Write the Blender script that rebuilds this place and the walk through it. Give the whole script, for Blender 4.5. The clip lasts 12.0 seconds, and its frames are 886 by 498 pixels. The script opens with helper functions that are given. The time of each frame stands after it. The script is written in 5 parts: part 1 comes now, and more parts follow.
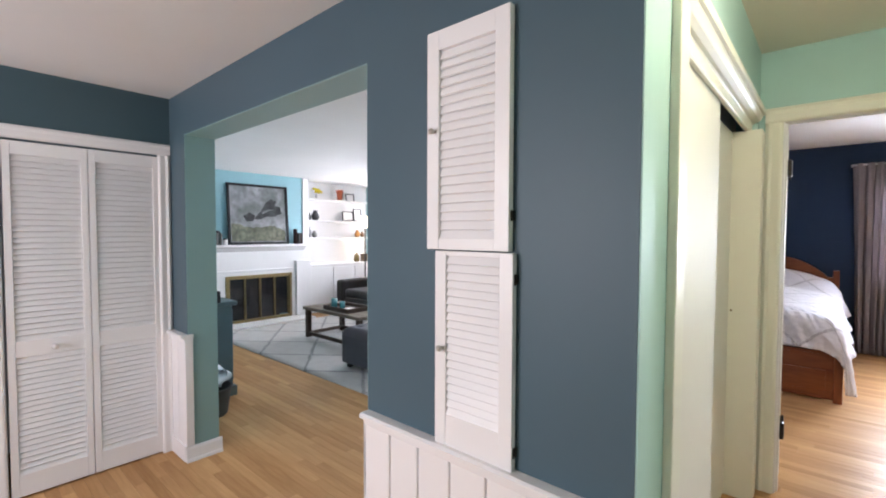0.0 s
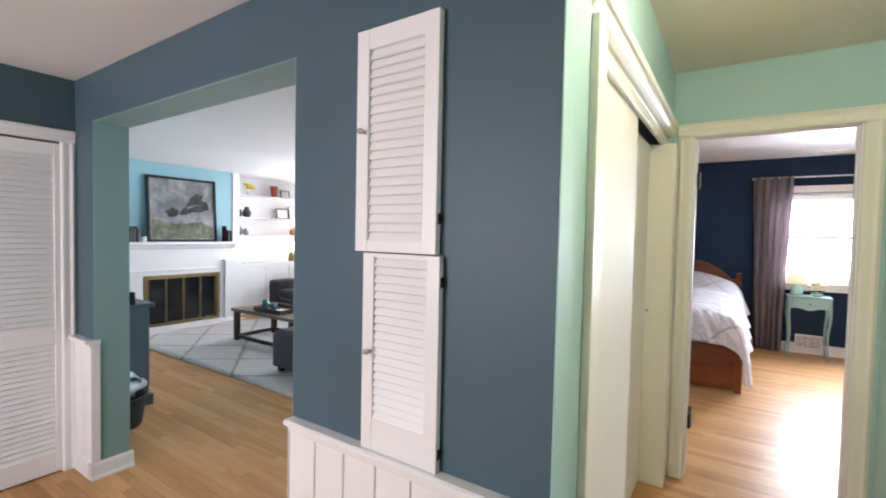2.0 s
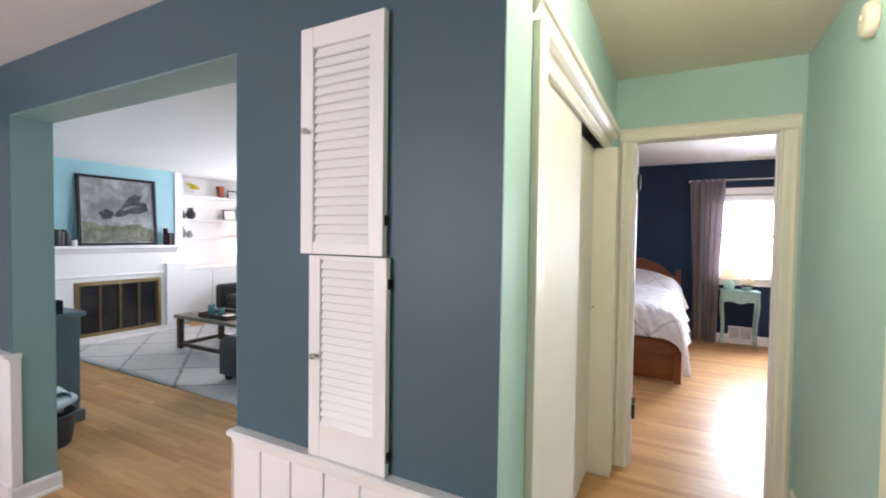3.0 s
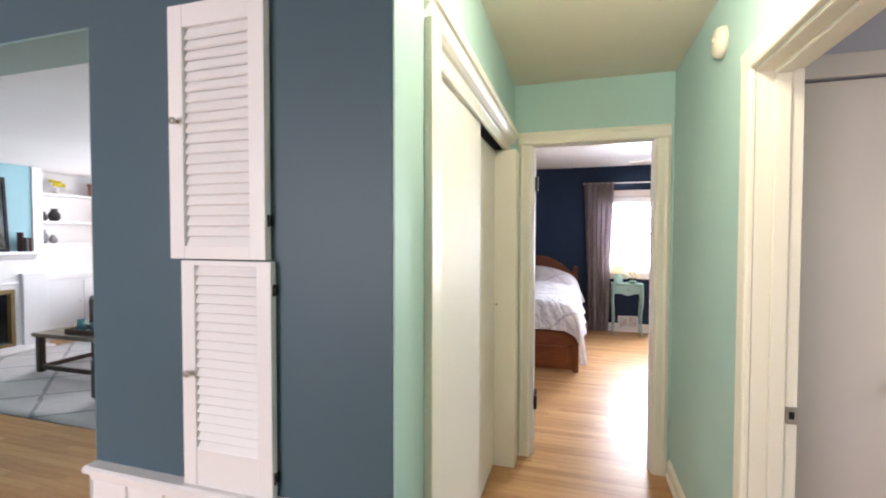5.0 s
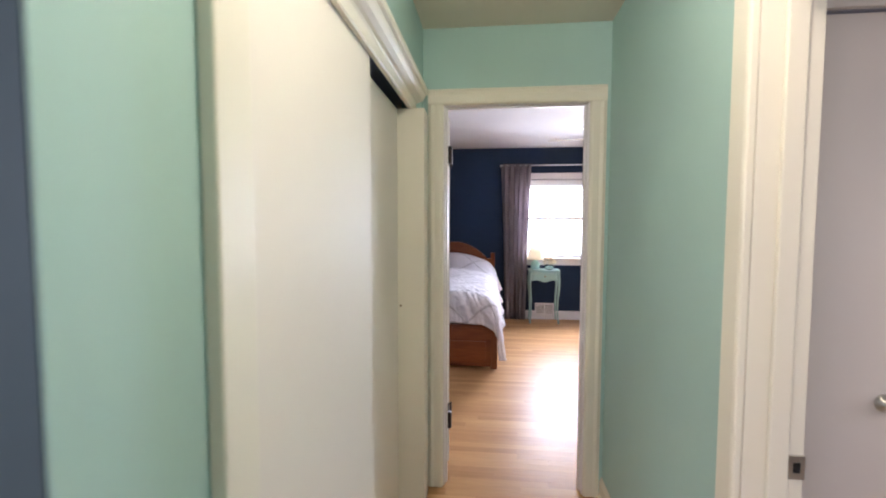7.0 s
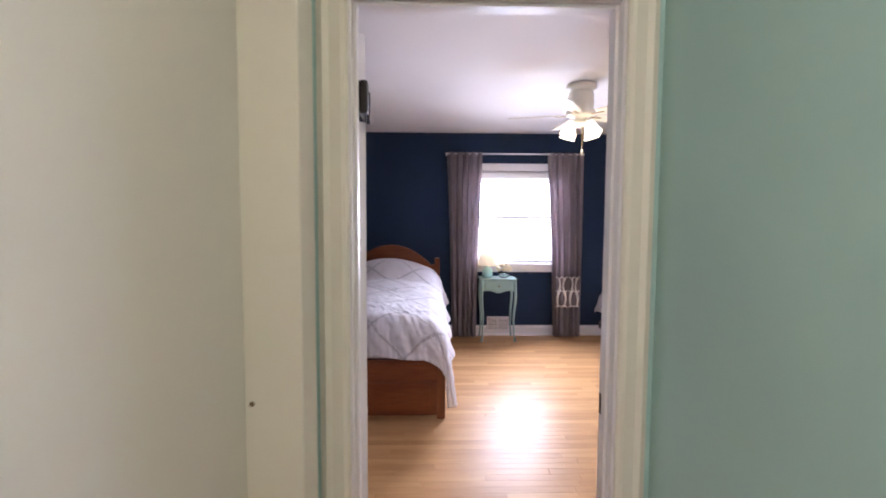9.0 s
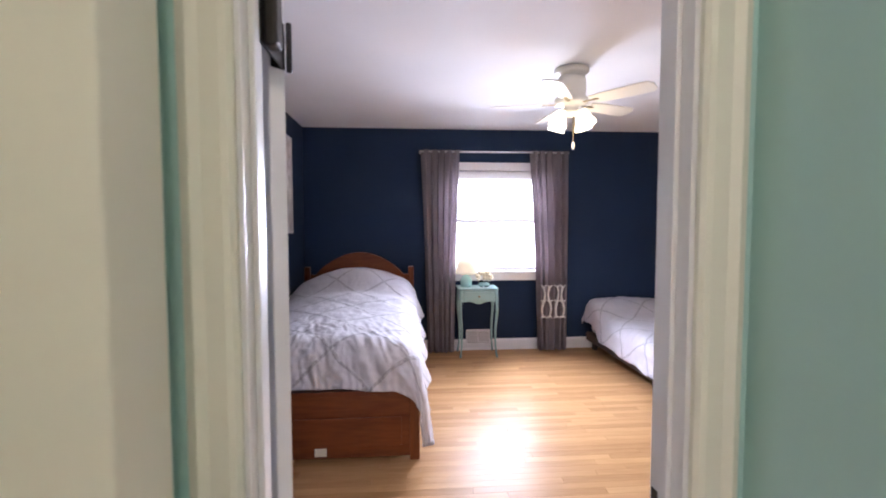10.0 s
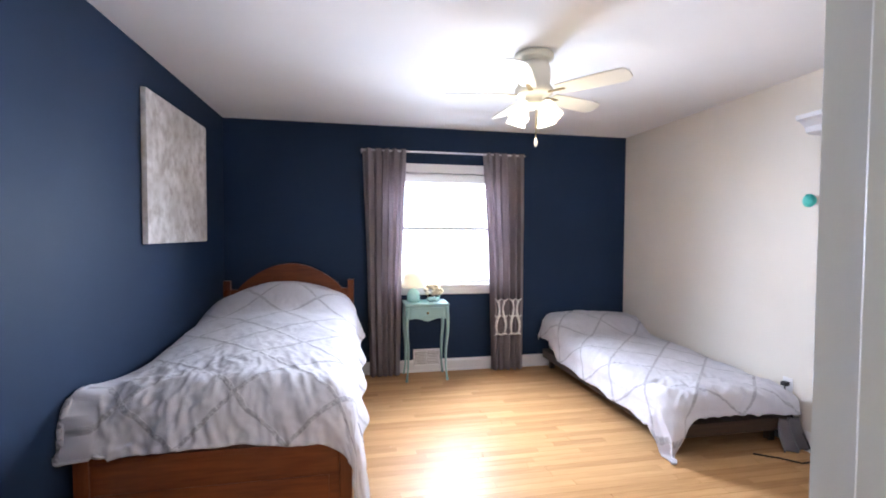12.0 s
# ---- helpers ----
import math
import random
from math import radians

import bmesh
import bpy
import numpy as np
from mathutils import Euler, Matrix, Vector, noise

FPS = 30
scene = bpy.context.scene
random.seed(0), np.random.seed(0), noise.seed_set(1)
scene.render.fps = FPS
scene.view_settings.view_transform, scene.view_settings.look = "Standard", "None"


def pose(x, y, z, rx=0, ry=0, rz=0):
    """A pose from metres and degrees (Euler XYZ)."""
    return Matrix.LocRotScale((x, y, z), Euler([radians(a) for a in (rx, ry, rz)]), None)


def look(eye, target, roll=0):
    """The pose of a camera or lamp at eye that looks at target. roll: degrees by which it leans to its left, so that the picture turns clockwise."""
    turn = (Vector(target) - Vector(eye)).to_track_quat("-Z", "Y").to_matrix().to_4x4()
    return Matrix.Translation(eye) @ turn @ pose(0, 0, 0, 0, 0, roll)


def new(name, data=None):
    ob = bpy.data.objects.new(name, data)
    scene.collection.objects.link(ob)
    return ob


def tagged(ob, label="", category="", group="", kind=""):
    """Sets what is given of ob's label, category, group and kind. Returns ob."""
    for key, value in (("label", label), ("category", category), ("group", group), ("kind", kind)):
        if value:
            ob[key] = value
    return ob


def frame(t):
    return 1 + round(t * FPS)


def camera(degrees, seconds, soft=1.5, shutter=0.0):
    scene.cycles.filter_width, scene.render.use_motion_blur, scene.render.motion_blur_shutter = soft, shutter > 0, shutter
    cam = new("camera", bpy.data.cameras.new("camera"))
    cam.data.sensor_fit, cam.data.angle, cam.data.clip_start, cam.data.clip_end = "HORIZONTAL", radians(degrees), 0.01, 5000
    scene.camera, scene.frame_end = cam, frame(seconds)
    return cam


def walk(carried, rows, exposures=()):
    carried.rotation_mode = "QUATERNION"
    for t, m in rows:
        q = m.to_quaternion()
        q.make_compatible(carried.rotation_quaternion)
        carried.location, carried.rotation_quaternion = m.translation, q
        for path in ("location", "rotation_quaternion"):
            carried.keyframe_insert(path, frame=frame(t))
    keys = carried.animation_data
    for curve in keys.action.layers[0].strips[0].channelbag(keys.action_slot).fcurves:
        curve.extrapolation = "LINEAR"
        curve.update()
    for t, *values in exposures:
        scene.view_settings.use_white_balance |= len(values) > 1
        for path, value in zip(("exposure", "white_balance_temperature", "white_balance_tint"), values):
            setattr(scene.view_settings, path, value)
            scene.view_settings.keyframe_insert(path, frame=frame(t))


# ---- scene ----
cam = camera(90.1, 12.0, soft=1.9, shutter=0.5)
PATH = [
    (0, (0.35, 0.057, 1.432), (-0.965, 1.563, 1.359), 0.2),
    (0.5, (0.356, 0.06, 1.438), (-0.922, 1.596, 1.369), 0.6),
    (1, (0.363, 0.065, 1.436), (-0.864, 1.642, 1.372), 1.0),
    (1.5, (0.369, 0.07, 1.437), (-0.803, 1.69, 1.372), 1.1),
    (2, (0.377, 0.081, 1.439), (-0.726, 1.748, 1.37), 1.2),
    (2.5, (0.389, 0.089, 1.441), (-0.633, 1.807, 1.373), 1.0),
    (4.5, (0.424, 0.109, 1.439), (-0.239, 1.995, 1.391), 0.3),
    (5, (0.432, 0.147, 1.44), (-0.144, 2.061, 1.385), 0.1),
    (5.5, (0.436, 0.218, 1.438), (-0.054, 2.156, 1.379), 0.0),
    (6, (0.427, 0.349, 1.431), (0.03, 2.308, 1.355), 0.1),
    (6.5, (0.426, 0.538, 1.428), (0.12, 2.512, 1.325), 0.1),
    (7, (0.397, 0.752, 1.429), (0.183, 2.737, 1.309), 0.1),
    (9, (0.374, 1.874, 1.443), (0.42, 3.869, 1.315), 0.3),
    (9.5, (0.386, 2.13, 1.445), (0.484, 4.125, 1.331), 0.0),
    (10, (0.411, 2.362, 1.435), (0.563, 4.353, 1.33), -0.1),
    (10.5, (0.42, 2.545, 1.43), (0.642, 4.531, 1.344), 0.2),
    (11, (0.442, 2.688, 1.434), (0.737, 4.665, 1.363), 0.1),
    (11.5, (0.468, 2.796, 1.442), (0.832, 4.762, 1.375), 0.2),
    (12, (0.495, 2.86, 1.434), (0.874, 4.822, 1.366), 0.3),
]
walk(cam, [(t, look(eye, target, roll)) for t, eye, target, roll in PATH],
     exposures=[(0.0, 0.22, 6150, 13), (4.5, 0.27, 6280, 15), (5.5, 0.29, 6300, 16), (7.0, -0.06, 6020, 20), (9.0, -0.08, 5980, 25), (10.5, 0.08, 5780, 19), (12.0, 0.2, 5720, 12)])

# ---- world and large lights ----
world = bpy.data.worlds.new("sky")
scene.world = world
world.use_nodes = True
wn = world.node_tree
sky = wn.nodes.new("ShaderNodeTexSky")
sky.sky_type, sky.sun_disc = "NISHITA", False
sky.sun_elevation, sky.sun_rotation = radians(35), radians(200)
wn.links.new(sky.outputs[0], wn.nodes["Background"].inputs[0])
wn.nodes["Background"].inputs[1].default_value = 0.12


def area_light(name, at, target, w, h, power, color, spread=180):
    data = bpy.data.lights.new(name, "AREA")
    data.shape, data.size, data.size_y, data.energy, data.color = "RECTANGLE", w, h, power, color
    data.spread = radians(spread)
    ob = new(name, data)
    ob.matrix_world = look(at, target)
    return ob


def bulb(name, at, power, color, radius=0.03):
    data = bpy.data.lights.new(name, "POINT")
    data.energy, data.color, data.shadow_soft_size = power, color, radius
    ob = new(name, data)
    ob.location = at
    return ob


# daylight in the window openings; added lights are marked
area_light("bedroom_window_daylight", (1.41, 7.66, 1.45), (1.41, 3.0, -0.42), 1.14, 1.0, 165, (0.85, 0.91, 1.0), 128)
area_light("living_window_daylight", (-4.6, 6.10, 1.45), (-4.6, 0.0, 1.0), 4.0, 1.5, 135, (0.97, 0.97, 1.0))
# added light for the entry, from an unseen made-up opening
area_light("entry_added_light", (-1.6, -2.02, 1.45), (-1.6, 3.0, 1.3), 1.8, 1.4, 64, (1.0, 0.92, 0.92))
area_light("side_room_daylight", (2.68, 1.15, 1.45), (0.0, 1.7, 1.3), 1.1, 1.2, 4.5, (1.0, 0.93, 0.84))
# second side room light, added to brighten the closet doors
area_light("side_room_added_light", (1.95, -0.28, 1.5), (0.5, 2.4, 1.5), 0.9, 1.0, 8, (1.0, 0.88, 0.72))
# fill for the hall from an added lamp that is never in view
bulb("added_hall_bulb", (0.58, 1.36, 2.30), 23, (1.0, 0.86, 0.64), 0.09)

# ---- materials ----


def nodes_of(name):
    m = bpy.data.materials.new(name)
    m.use_nodes = True
    nt = m.node_tree
    return m, nt, nt.nodes["Principled BSDF"]


def node(nt, kind, **settings):
    n = nt.nodes.new(kind)
    for k, v in settings.items():
        n.inputs[k].default_value = v
    return n


def mixed(nt, fac, a, b):
    """A colour mix; a and b are colours or sockets."""
    n = nt.nodes.new("ShaderNodeMix")
    n.data_type = "RGBA"
    for slot, v in ((0, fac), (6, a), (7, b)):
        if isinstance(v, bpy.types.NodeSocket):
            nt.links.new(v, n.inputs[slot])
        elif slot == 0:
            n.inputs[0].default_value = v
        else:
            n.inputs[slot].default_value = (*v, 1)
    return n.outputs[2]


def sums(nt, op, a, b=0.0):
    n = nt.nodes.new("ShaderNodeMath")
    n.operation = op
    for slot, v in ((0, a), (1, b)):
        if isinstance(v, bpy.types.NodeSocket):
            nt.links.new(v, n.inputs[slot])
        else:
            n.inputs[slot].default_value = v
    return n.outputs[0]


def ramp(nt, fac, lo, hi):
    n = nt.nodes.new("ShaderNodeMapRange")
    n.inputs[1].default_value, n.inputs[2].default_value = lo, hi
    nt.links.new(fac, n.inputs[0])
    return n.outputs[0]


def noise_of(nt, scale, detail=3.0, vector=None):
    n = nt.nodes.new("ShaderNodeTexNoise")
    n.inputs["Scale"].default_value, n.inputs["Detail"].default_value = scale, detail
    if vector is None:
        vector = nt.nodes.new("ShaderNodeTexCoord").outputs["Object"]
    nt.links.new(vector, n.inputs["Vector"])
    return n.outputs["Fac"]


def stretched(nt, sx, sy, sz, offset=None, space="Object"):
    co = nt.nodes.new("ShaderNodeTexCoord")
    m = nt.nodes.new("ShaderNodeMapping")
    m.inputs["Scale"].default_value = (sx, sy, sz)
    nt.links.new(co.outputs[space], m.inputs["Vector"])
    if offset is not None:
        nt.links.new(offset, m.inputs["Location"])
    return m.outputs["Vector"]


def bump(nt, b, height, strength, distance):
    n = nt.nodes.new("ShaderNodeBump")
    n.inputs["Strength"].default_value, n.inputs["Distance"].default_value = strength, distance
    nt.links.new(height, n.inputs["Height"])
    nt.links.new(n.outputs[0], b.inputs["Normal"])


def paint(name, color, rough=0.5, vary=0.12, peel=0.25, scale=220, spec=0.5):
    """Wall or trim paint: cloudy tone, scuffs, roller texture."""
    m, nt, b = nodes_of(name)
    b.inputs["Specular IOR Level"].default_value = spec
    cloud = ramp(nt, noise_of(nt, 1.3, 2), 0.1, 0.9)
    scuff = ramp(nt, noise_of(nt, 17, 2), 0.1, 0.9)
    dark = tuple(c * (1 - vary) for c in color)
    lite = tuple(min(1, c * (1 + vary * 0.6)) for c in color)
    col = mixed(nt, cloud, dark, lite)
    col = mixed(nt, sums(nt, "MULTIPLY", scuff, 0.08), col, tuple(c * 0.86 for c in color))
    nt.links.new(col, b.inputs["Base Color"])
    nt.links.new(sums(nt, "ADD", sums(nt, "MULTIPLY", cloud, 0.06), rough - 0.03), b.inputs["Roughness"])
    bump(nt, b, noise_of(nt, scale, 2), peel * 0.5, 0.001)
    return m


def plain(name, color, rough=0.5, metal=0.0, vary=0.15, scale=14):
    m, nt, b = nodes_of(name)
    n = ramp(nt, noise_of(nt, scale, 4), 0.3, 0.7)
    nt.links.new(mixed(nt, n, tuple(c * (1 - vary) for c in color), color), b.inputs["Base Color"])
    nt.links.new(sums(nt, "ADD", sums(nt, "MULTIPLY", n, 0.12), rough - 0.06), b.inputs["Roughness"])
    b.inputs["Metallic"].default_value = metal
    bump(nt, b, noise_of(nt, scale * 12, 2), 0.12, 0.001)
    return m


def wood(name, dark, lite, rough=0.4, axis="x", ring=9.0, per_piece=None, spec=0.35):
    """Grained wood along an axis; per_piece: 'object' or 'island' varies the tone piece by piece."""
    m, nt, b = nodes_of(name)
    rnd = None
    if per_piece == "object":
        rnd = nt.nodes.new("ShaderNodeObjectInfo").outputs["Random"]
    elif per_piece == "island":
        rnd = nt.nodes.new("ShaderNodeNewGeometry").outputs["Random Per Island"]
    s = {"x": (0.7, ring, ring), "y": (ring, 0.7, ring), "z": (ring, ring, 0.7)}[axis]
    off = None
    if rnd is not None:
        comb = nt.nodes.new("ShaderNodeCombineXYZ")
        for k in range(3):
            nt.links.new(sums(nt, "MULTIPLY", rnd, 17.0 + 9 * k), comb.inputs[k])
        off = comb.outputs[0]
    broad = ramp(nt, noise_of(nt, 1.6, 4, stretched(nt, *s, off)), 0.3, 0.72)
    fine = ramp(nt, noise_of(nt, 9.0, 5, stretched(nt, *s, off)), 0.35, 0.7)
    g = sums(nt, "ADD", sums(nt, "MULTIPLY", broad, 0.6), sums(nt, "MULTIPLY", fine, 0.4))
    if rnd is not None:
        g = sums(nt, "ADD", sums(nt, "MULTIPLY", g, 0.5), sums(nt, "MULTIPLY", rnd, 0.5))
    nt.links.new(mixed(nt, g, dark, lite), b.inputs["Base Color"])
    worn = ramp(nt, noise_of(nt, 1.3, 4), 0.3, 0.75)
    nt.links.new(sums(nt, "ADD", sums(nt, "MULTIPLY", worn, 0.14), rough - 0.07), b.inputs["Roughness"])
    b.inputs["Specular IOR Level"].default_value = spec
    bump(nt, b, fine, 0.08, 0.001)
    return m


def cloth(name, color, rough=0.9, weave=900, vary=0.2, through_light=0.0):
    m, nt, b = nodes_of(name)
    n = ramp(nt, noise_of(nt, 6, 4), 0.3, 0.7)
    f = noise_of(nt, weave, 2)
    nt.links.new(mixed(nt, n, tuple(c * (1 - vary) for c in color), color), b.inputs["Base Color"])
    b.inputs["Roughness"].default_value = rough
    b.inputs["Sheen Weight"].default_value = 0.15
    bump(nt, b, f, 0.3, 0.001)
    if through_light:
        tr = nt.nodes.new("ShaderNodeBsdfTranslucent")
        tr.inputs[0].default_value = (*color, 1)
        mx = nt.nodes.new("ShaderNodeMixShader")
        mx.inputs[0].default_value = through_light
        nt.links.new(b.outputs[0], mx.inputs[1])
        nt.links.new(tr.outputs[0], mx.inputs[2])
        nt.links.new(mx.outputs[0], nt.nodes["Material Output"].inputs[0])
    return m


def lattice(name, ground, line, cell_u, cell_v, width, soft=0.006, weave=500):
    """Cloth with a diamond lattice of lines laid over its own UV metres."""
    m, nt, b = nodes_of(name)
    co = nt.nodes.new("ShaderNodeTexCoord")
    sep = nt.nodes.new("ShaderNodeSeparateXYZ")
    nt.links.new(co.outputs["UV"], sep.inputs[0])
    wob = sums(nt, "MULTIPLY", sums(nt, "SUBTRACT", noise_of(nt, 9, 3, co.outputs["UV"]), 0.5), 0.05)
    u = sums(nt, "ADD", sums(nt, "DIVIDE", sep.outputs[0], cell_u), wob)
    v = sums(nt, "ADD", sums(nt, "DIVIDE", sep.outputs[1], cell_v), wob)
    near = None
    for w in (sums(nt, "ADD", u, v), sums(nt, "SUBTRACT", u, v)):
        d = sums(nt, "ABSOLUTE", sums(nt, "SUBTRACT", sums(nt, "FRACT", sums(nt, "ADD", w, 20.0)), 0.5))
        near = d if near is None else sums(nt, "MINIMUM", near, d)
    mask = ramp(nt, near, width + soft * 2, width)
    ragged = ramp(nt, noise_of(nt, 60, 3, co.outputs["UV"]), 0.25, 0.6)
    mask = sums(nt, "MULTIPLY", mask, ragged)
    tone = ramp(nt, noise_of(nt, 7, 4), 0.3, 0.7)
    base = mixed(nt, tone, tuple(c * 0.88 for c in ground), ground)
    nt.links.new(mixed(nt, mask, base, line), b.inputs["Base Color"])
    b.inputs["Roughness"].default_value = 0.92
    b.inputs["Sheen Weight"].default_value = 0.2
    h = sums(nt, "ADD", sums(nt, "MULTIPLY", mask, 1.0), sums(nt, "ADD", sums(nt, "MULTIPLY", noise_of(nt, weave, 2), 0.2), sums(nt, "MULTIPLY", noise_of(nt, 19, 4, stretched(nt, 1, 0.45, 1, space="UV")), 0.65)))
    bump(nt, b, h, 0.6, 0.006)
    return m


def glow(name, color, strength):
    m, nt, b = nodes_of(name)
    b.inputs["Base Color"].default_value = (*color, 1)
    b.inputs["Emission Color"].default_value = (*color, 1)
    b.inputs["Emission Strength"].default_value = strength
    return m


def glass(name, color=(1, 1, 1), rough=0.0):
    m, nt, b = nodes_of(name)
    b.inputs["Base Color"].default_value = (*color, 1)
    b.inputs["Roughness"].default_value = rough
    b.inputs["Transmission Weight"].default_value = 1.0
    b.inputs["IOR"].default_value = 1.45
    return m


SLATE = paint("slate_blue_paint", (0.066, 0.109, 0.137), 0.45, spec=0.3)
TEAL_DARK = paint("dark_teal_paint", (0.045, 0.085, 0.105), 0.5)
SAGE = paint("sage_paint", (0.23, 0.365, 0.36), 0.4)
MINT = paint("mint_paint", (0.415, 0.605, 0.565), 0.62, spec=0.2)
NAVY = paint("navy_paint", (0.016, 0.031, 0.068), 0.6, 0.2, spec=0.13)
AQUA = paint("aqua_paint", (0.29, 0.51, 0.57), 0.5)
CREAM_WALL = paint("cream_wall_paint", (0.74, 0.68, 0.60), 0.6)
LAVENDER = paint("lavender_grey_paint", (0.45, 0.45, 0.52), 0.6)
CEIL = paint("ceiling_paint", (0.80, 0.79, 0.79), 0.96, 0.06, 0.5, 120, 0.08)
HALL_CEIL = paint("hall_ceiling_paint", (0.74, 0.71, 0.60), 0.75, 0.06, 0.5, 120, 0.2)
WHITE = paint("white_trim_paint", (0.80, 0.78, 0.78), 0.33, 0.06, 0.12)
CREAM = paint("cream_trim_paint", (0.79, 0.77, 0.66), 0.48, 0.05, 0.05, spec=0.28)
CREAM_GLOSS = paint("cream_gloss_door_paint", (0.80, 0.77, 0.69), 0.66, 0.05, 0.03, 25, 0.10)
WARM_WHITE = paint("warm_white_door_paint", (0.66, 0.605, 0.555), 0.45, 0.06, 0.12)
OAK_OBJ = wood("oak_plank_piece", (0.34, 0.175, 0.068), (0.62, 0.378, 0.18), 0.38, "x", 9, "object", 0.05)
OAK_ISL = wood("oak_plank_rest", (0.34, 0.175, 0.068), (0.62, 0.378, 0.18), 0.38, "x", 9, "island", 0.05)
SUBFLOOR = plain("dark_subfloor", (0.10, 0.05, 0.025), 0.8)
CHERRY_X = wood("cherry_wood_across", (0.10, 0.022, 0.006), (0.23, 0.065, 0.018), 0.32, "x", 7)
CHERRY_Z = wood("cherry_wood_upright", (0.10, 0.022, 0.006), (0.23, 0.065, 0.018), 0.32, "z", 7)
DARK_WOOD = wood("dark_walnut", (0.030, 0.018, 0.012), (0.085, 0.052, 0.035), 0.5, "x", 6)
GREY_WOOD = wood("weathered_table_top", (0.10, 0.075, 0.055), (0.24, 0.19, 0.145), 0.5, "x", 6)
BLACK = plain("black_metal", (0.012, 0.012, 0.014), 0.45, 0.3)
HINGE = plain("dark_bronze", (0.03, 0.026, 0.024), 0.4, 0.7)
CHROME = plain("brushed_nickel", (0.66, 0.63, 0.58), 0.38, 1.0, 0.1)
BRASS = plain("aged_brass", (0.26, 0.19, 0.085), 0.4, 0.8)
SOOT = plain("dark_fireplace_glass", (0.012, 0.012, 0.014), 0.12)
MINTWOOD = paint("aqua_furniture_paint", (0.30, 0.47, 0.45), 0.35, 0.12, 0.15)
TEALWOOD = paint("blue_teal_furniture_paint", (0.10, 0.148, 0.17), 0.4, 0.12, 0.15)
CURTAIN = cloth("taupe_linen", (0.33, 0.285, 0.30), 0.9, 700, 0.22, 0.45)
SHEER = cloth("white_sheer", (0.85, 0.83, 0.80), 0.9, 700, 0.1, 0.5)
QUILT = lattice("lattice_quilt", (0.61, 0.585, 0.625), (0.34, 0.325, 0.35), 0.46, 0.46, 0.024)
RUGMAT = lattice("lattice_rug", (0.50, 0.475, 0.455), (0.17, 0.16, 0.16), 0.95, 0.75, 0.018, 0.01, 160)
SOFA = cloth("charcoal_upholstery", (0.022, 0.020, 0.021), 0.85)
OTTO = cloth("slate_upholstery", (0.055, 0.054, 0.068), 0.9)
TOWEL = cloth("pale_blue_towels", (0.55, 0.62, 0.68), 0.95, 300)
APPLIQUE = cloth("white_tassel_yarn", (0.85, 0.83, 0.80), 0.95, 300, 0.08)
PANE = glass("window_glass")
# bookcase paint, greyed so that the colour holds its shade
PALE_GREY = paint("shade_greyed_furniture_paint", (0.50, 0.49, 0.51), 0.45)
AQUA_GLASS = plain("aqua_glass", (0.48, 0.76, 0.72), 0.15)
CLEAR_GLASS = glass("clear_glass", (0.95, 1.0, 0.98), 0.02)
FAN_SHADE = glow("lit_frosted_shade", (1.0, 0.88, 0.62), 5.0)
# emission stands for window light coming through the night stand lamp shade
SMALL_GLOW = glow("softly_lit_shade", (1.0, 0.86, 0.60), 0.5)
LAMP_GLOW = glow("lit_lamp_shade", (1.0, 0.84, 0.62), 1.6)
OUTSIDE = glow("bright_overcast_outside", (0.97, 0.98, 1.0), 2.6)
PLASTIC = plain("ivory_plastic", (0.75, 0.71, 0.58), 0.4, 0, 0.08)
IVORY = plain("fan_ivory_enamel", (0.74, 0.70, 0.60), 0.42, 0, 0.02, 5)


def picture_paint(name, tones, scale=3.0):
    """A painting made of soft brushed patches."""
    m, nt, b = nodes_of(name)
    a = ramp(nt, noise_of(nt, scale, 6), 0.35, 0.66)
    c = ramp(nt, noise_of(nt, scale * 3.1, 8), 0.4, 0.68)
    col = mixed(nt, a, tones[0], tones[1])
    col = mixed(nt, sums(nt, "MULTIPLY", c, 0.75), col, tones[2])
    nt.links.new(col, b.inputs["Base Color"])
    b.inputs["Roughness"].default_value = 0.7
    bump(nt, b, noise_of(nt, scale * 14, 5), 0.5, 0.004)
    return m


ABSTRACT = picture_paint("abstract_canvas_paint", ((0.58, 0.55, 0.52), (0.80, 0.77, 0.75), (0.36, 0.31, 0.27)), 4.0)
LANDSCAPE = picture_paint("grey_green_painting", ((0.15, 0.16, 0.16), (0.42, 0.42, 0.45), (0.10, 0.11, 0.10)), 2.6)
MEADOW = picture_paint("olive_brushed_paint", ((0.09, 0.10, 0.06), (0.24, 0.24, 0.17), (0.05, 0.055, 0.04)), 5.0)
ROCKS = picture_paint("dark_rock_brush_paint", ((0.012, 0.014, 0.016), (0.07, 0.072, 0.075), (0.01, 0.011, 0.011)), 6.5)

# ---- mesh helpers ----


def box(bm, x0, y0, z0, x1, y1, z1, bevel=0.0):
    c = Vector(((x0 + x1) / 2, (y0 + y1) / 2, (z0 + z1) / 2))
    r = bmesh.ops.create_cube(bm, size=1, matrix=Matrix.Translation(c) @ Matrix.Diagonal((abs(x1 - x0), abs(y1 - y0), abs(z1 - z0), 1)))
    if bevel:
        es = list({e for v in r["verts"] for e in v.link_edges})
        bmesh.ops.bevel(bm, geom=es, offset=bevel, segments=2, affect="EDGES", profile=0.5)
    return bm


def boxed(x0, y0, z0, x1, y1, z1, bevel=0.0):
    return box(bmesh.new(), x0, y0, z0, x1, y1, z1, bevel)


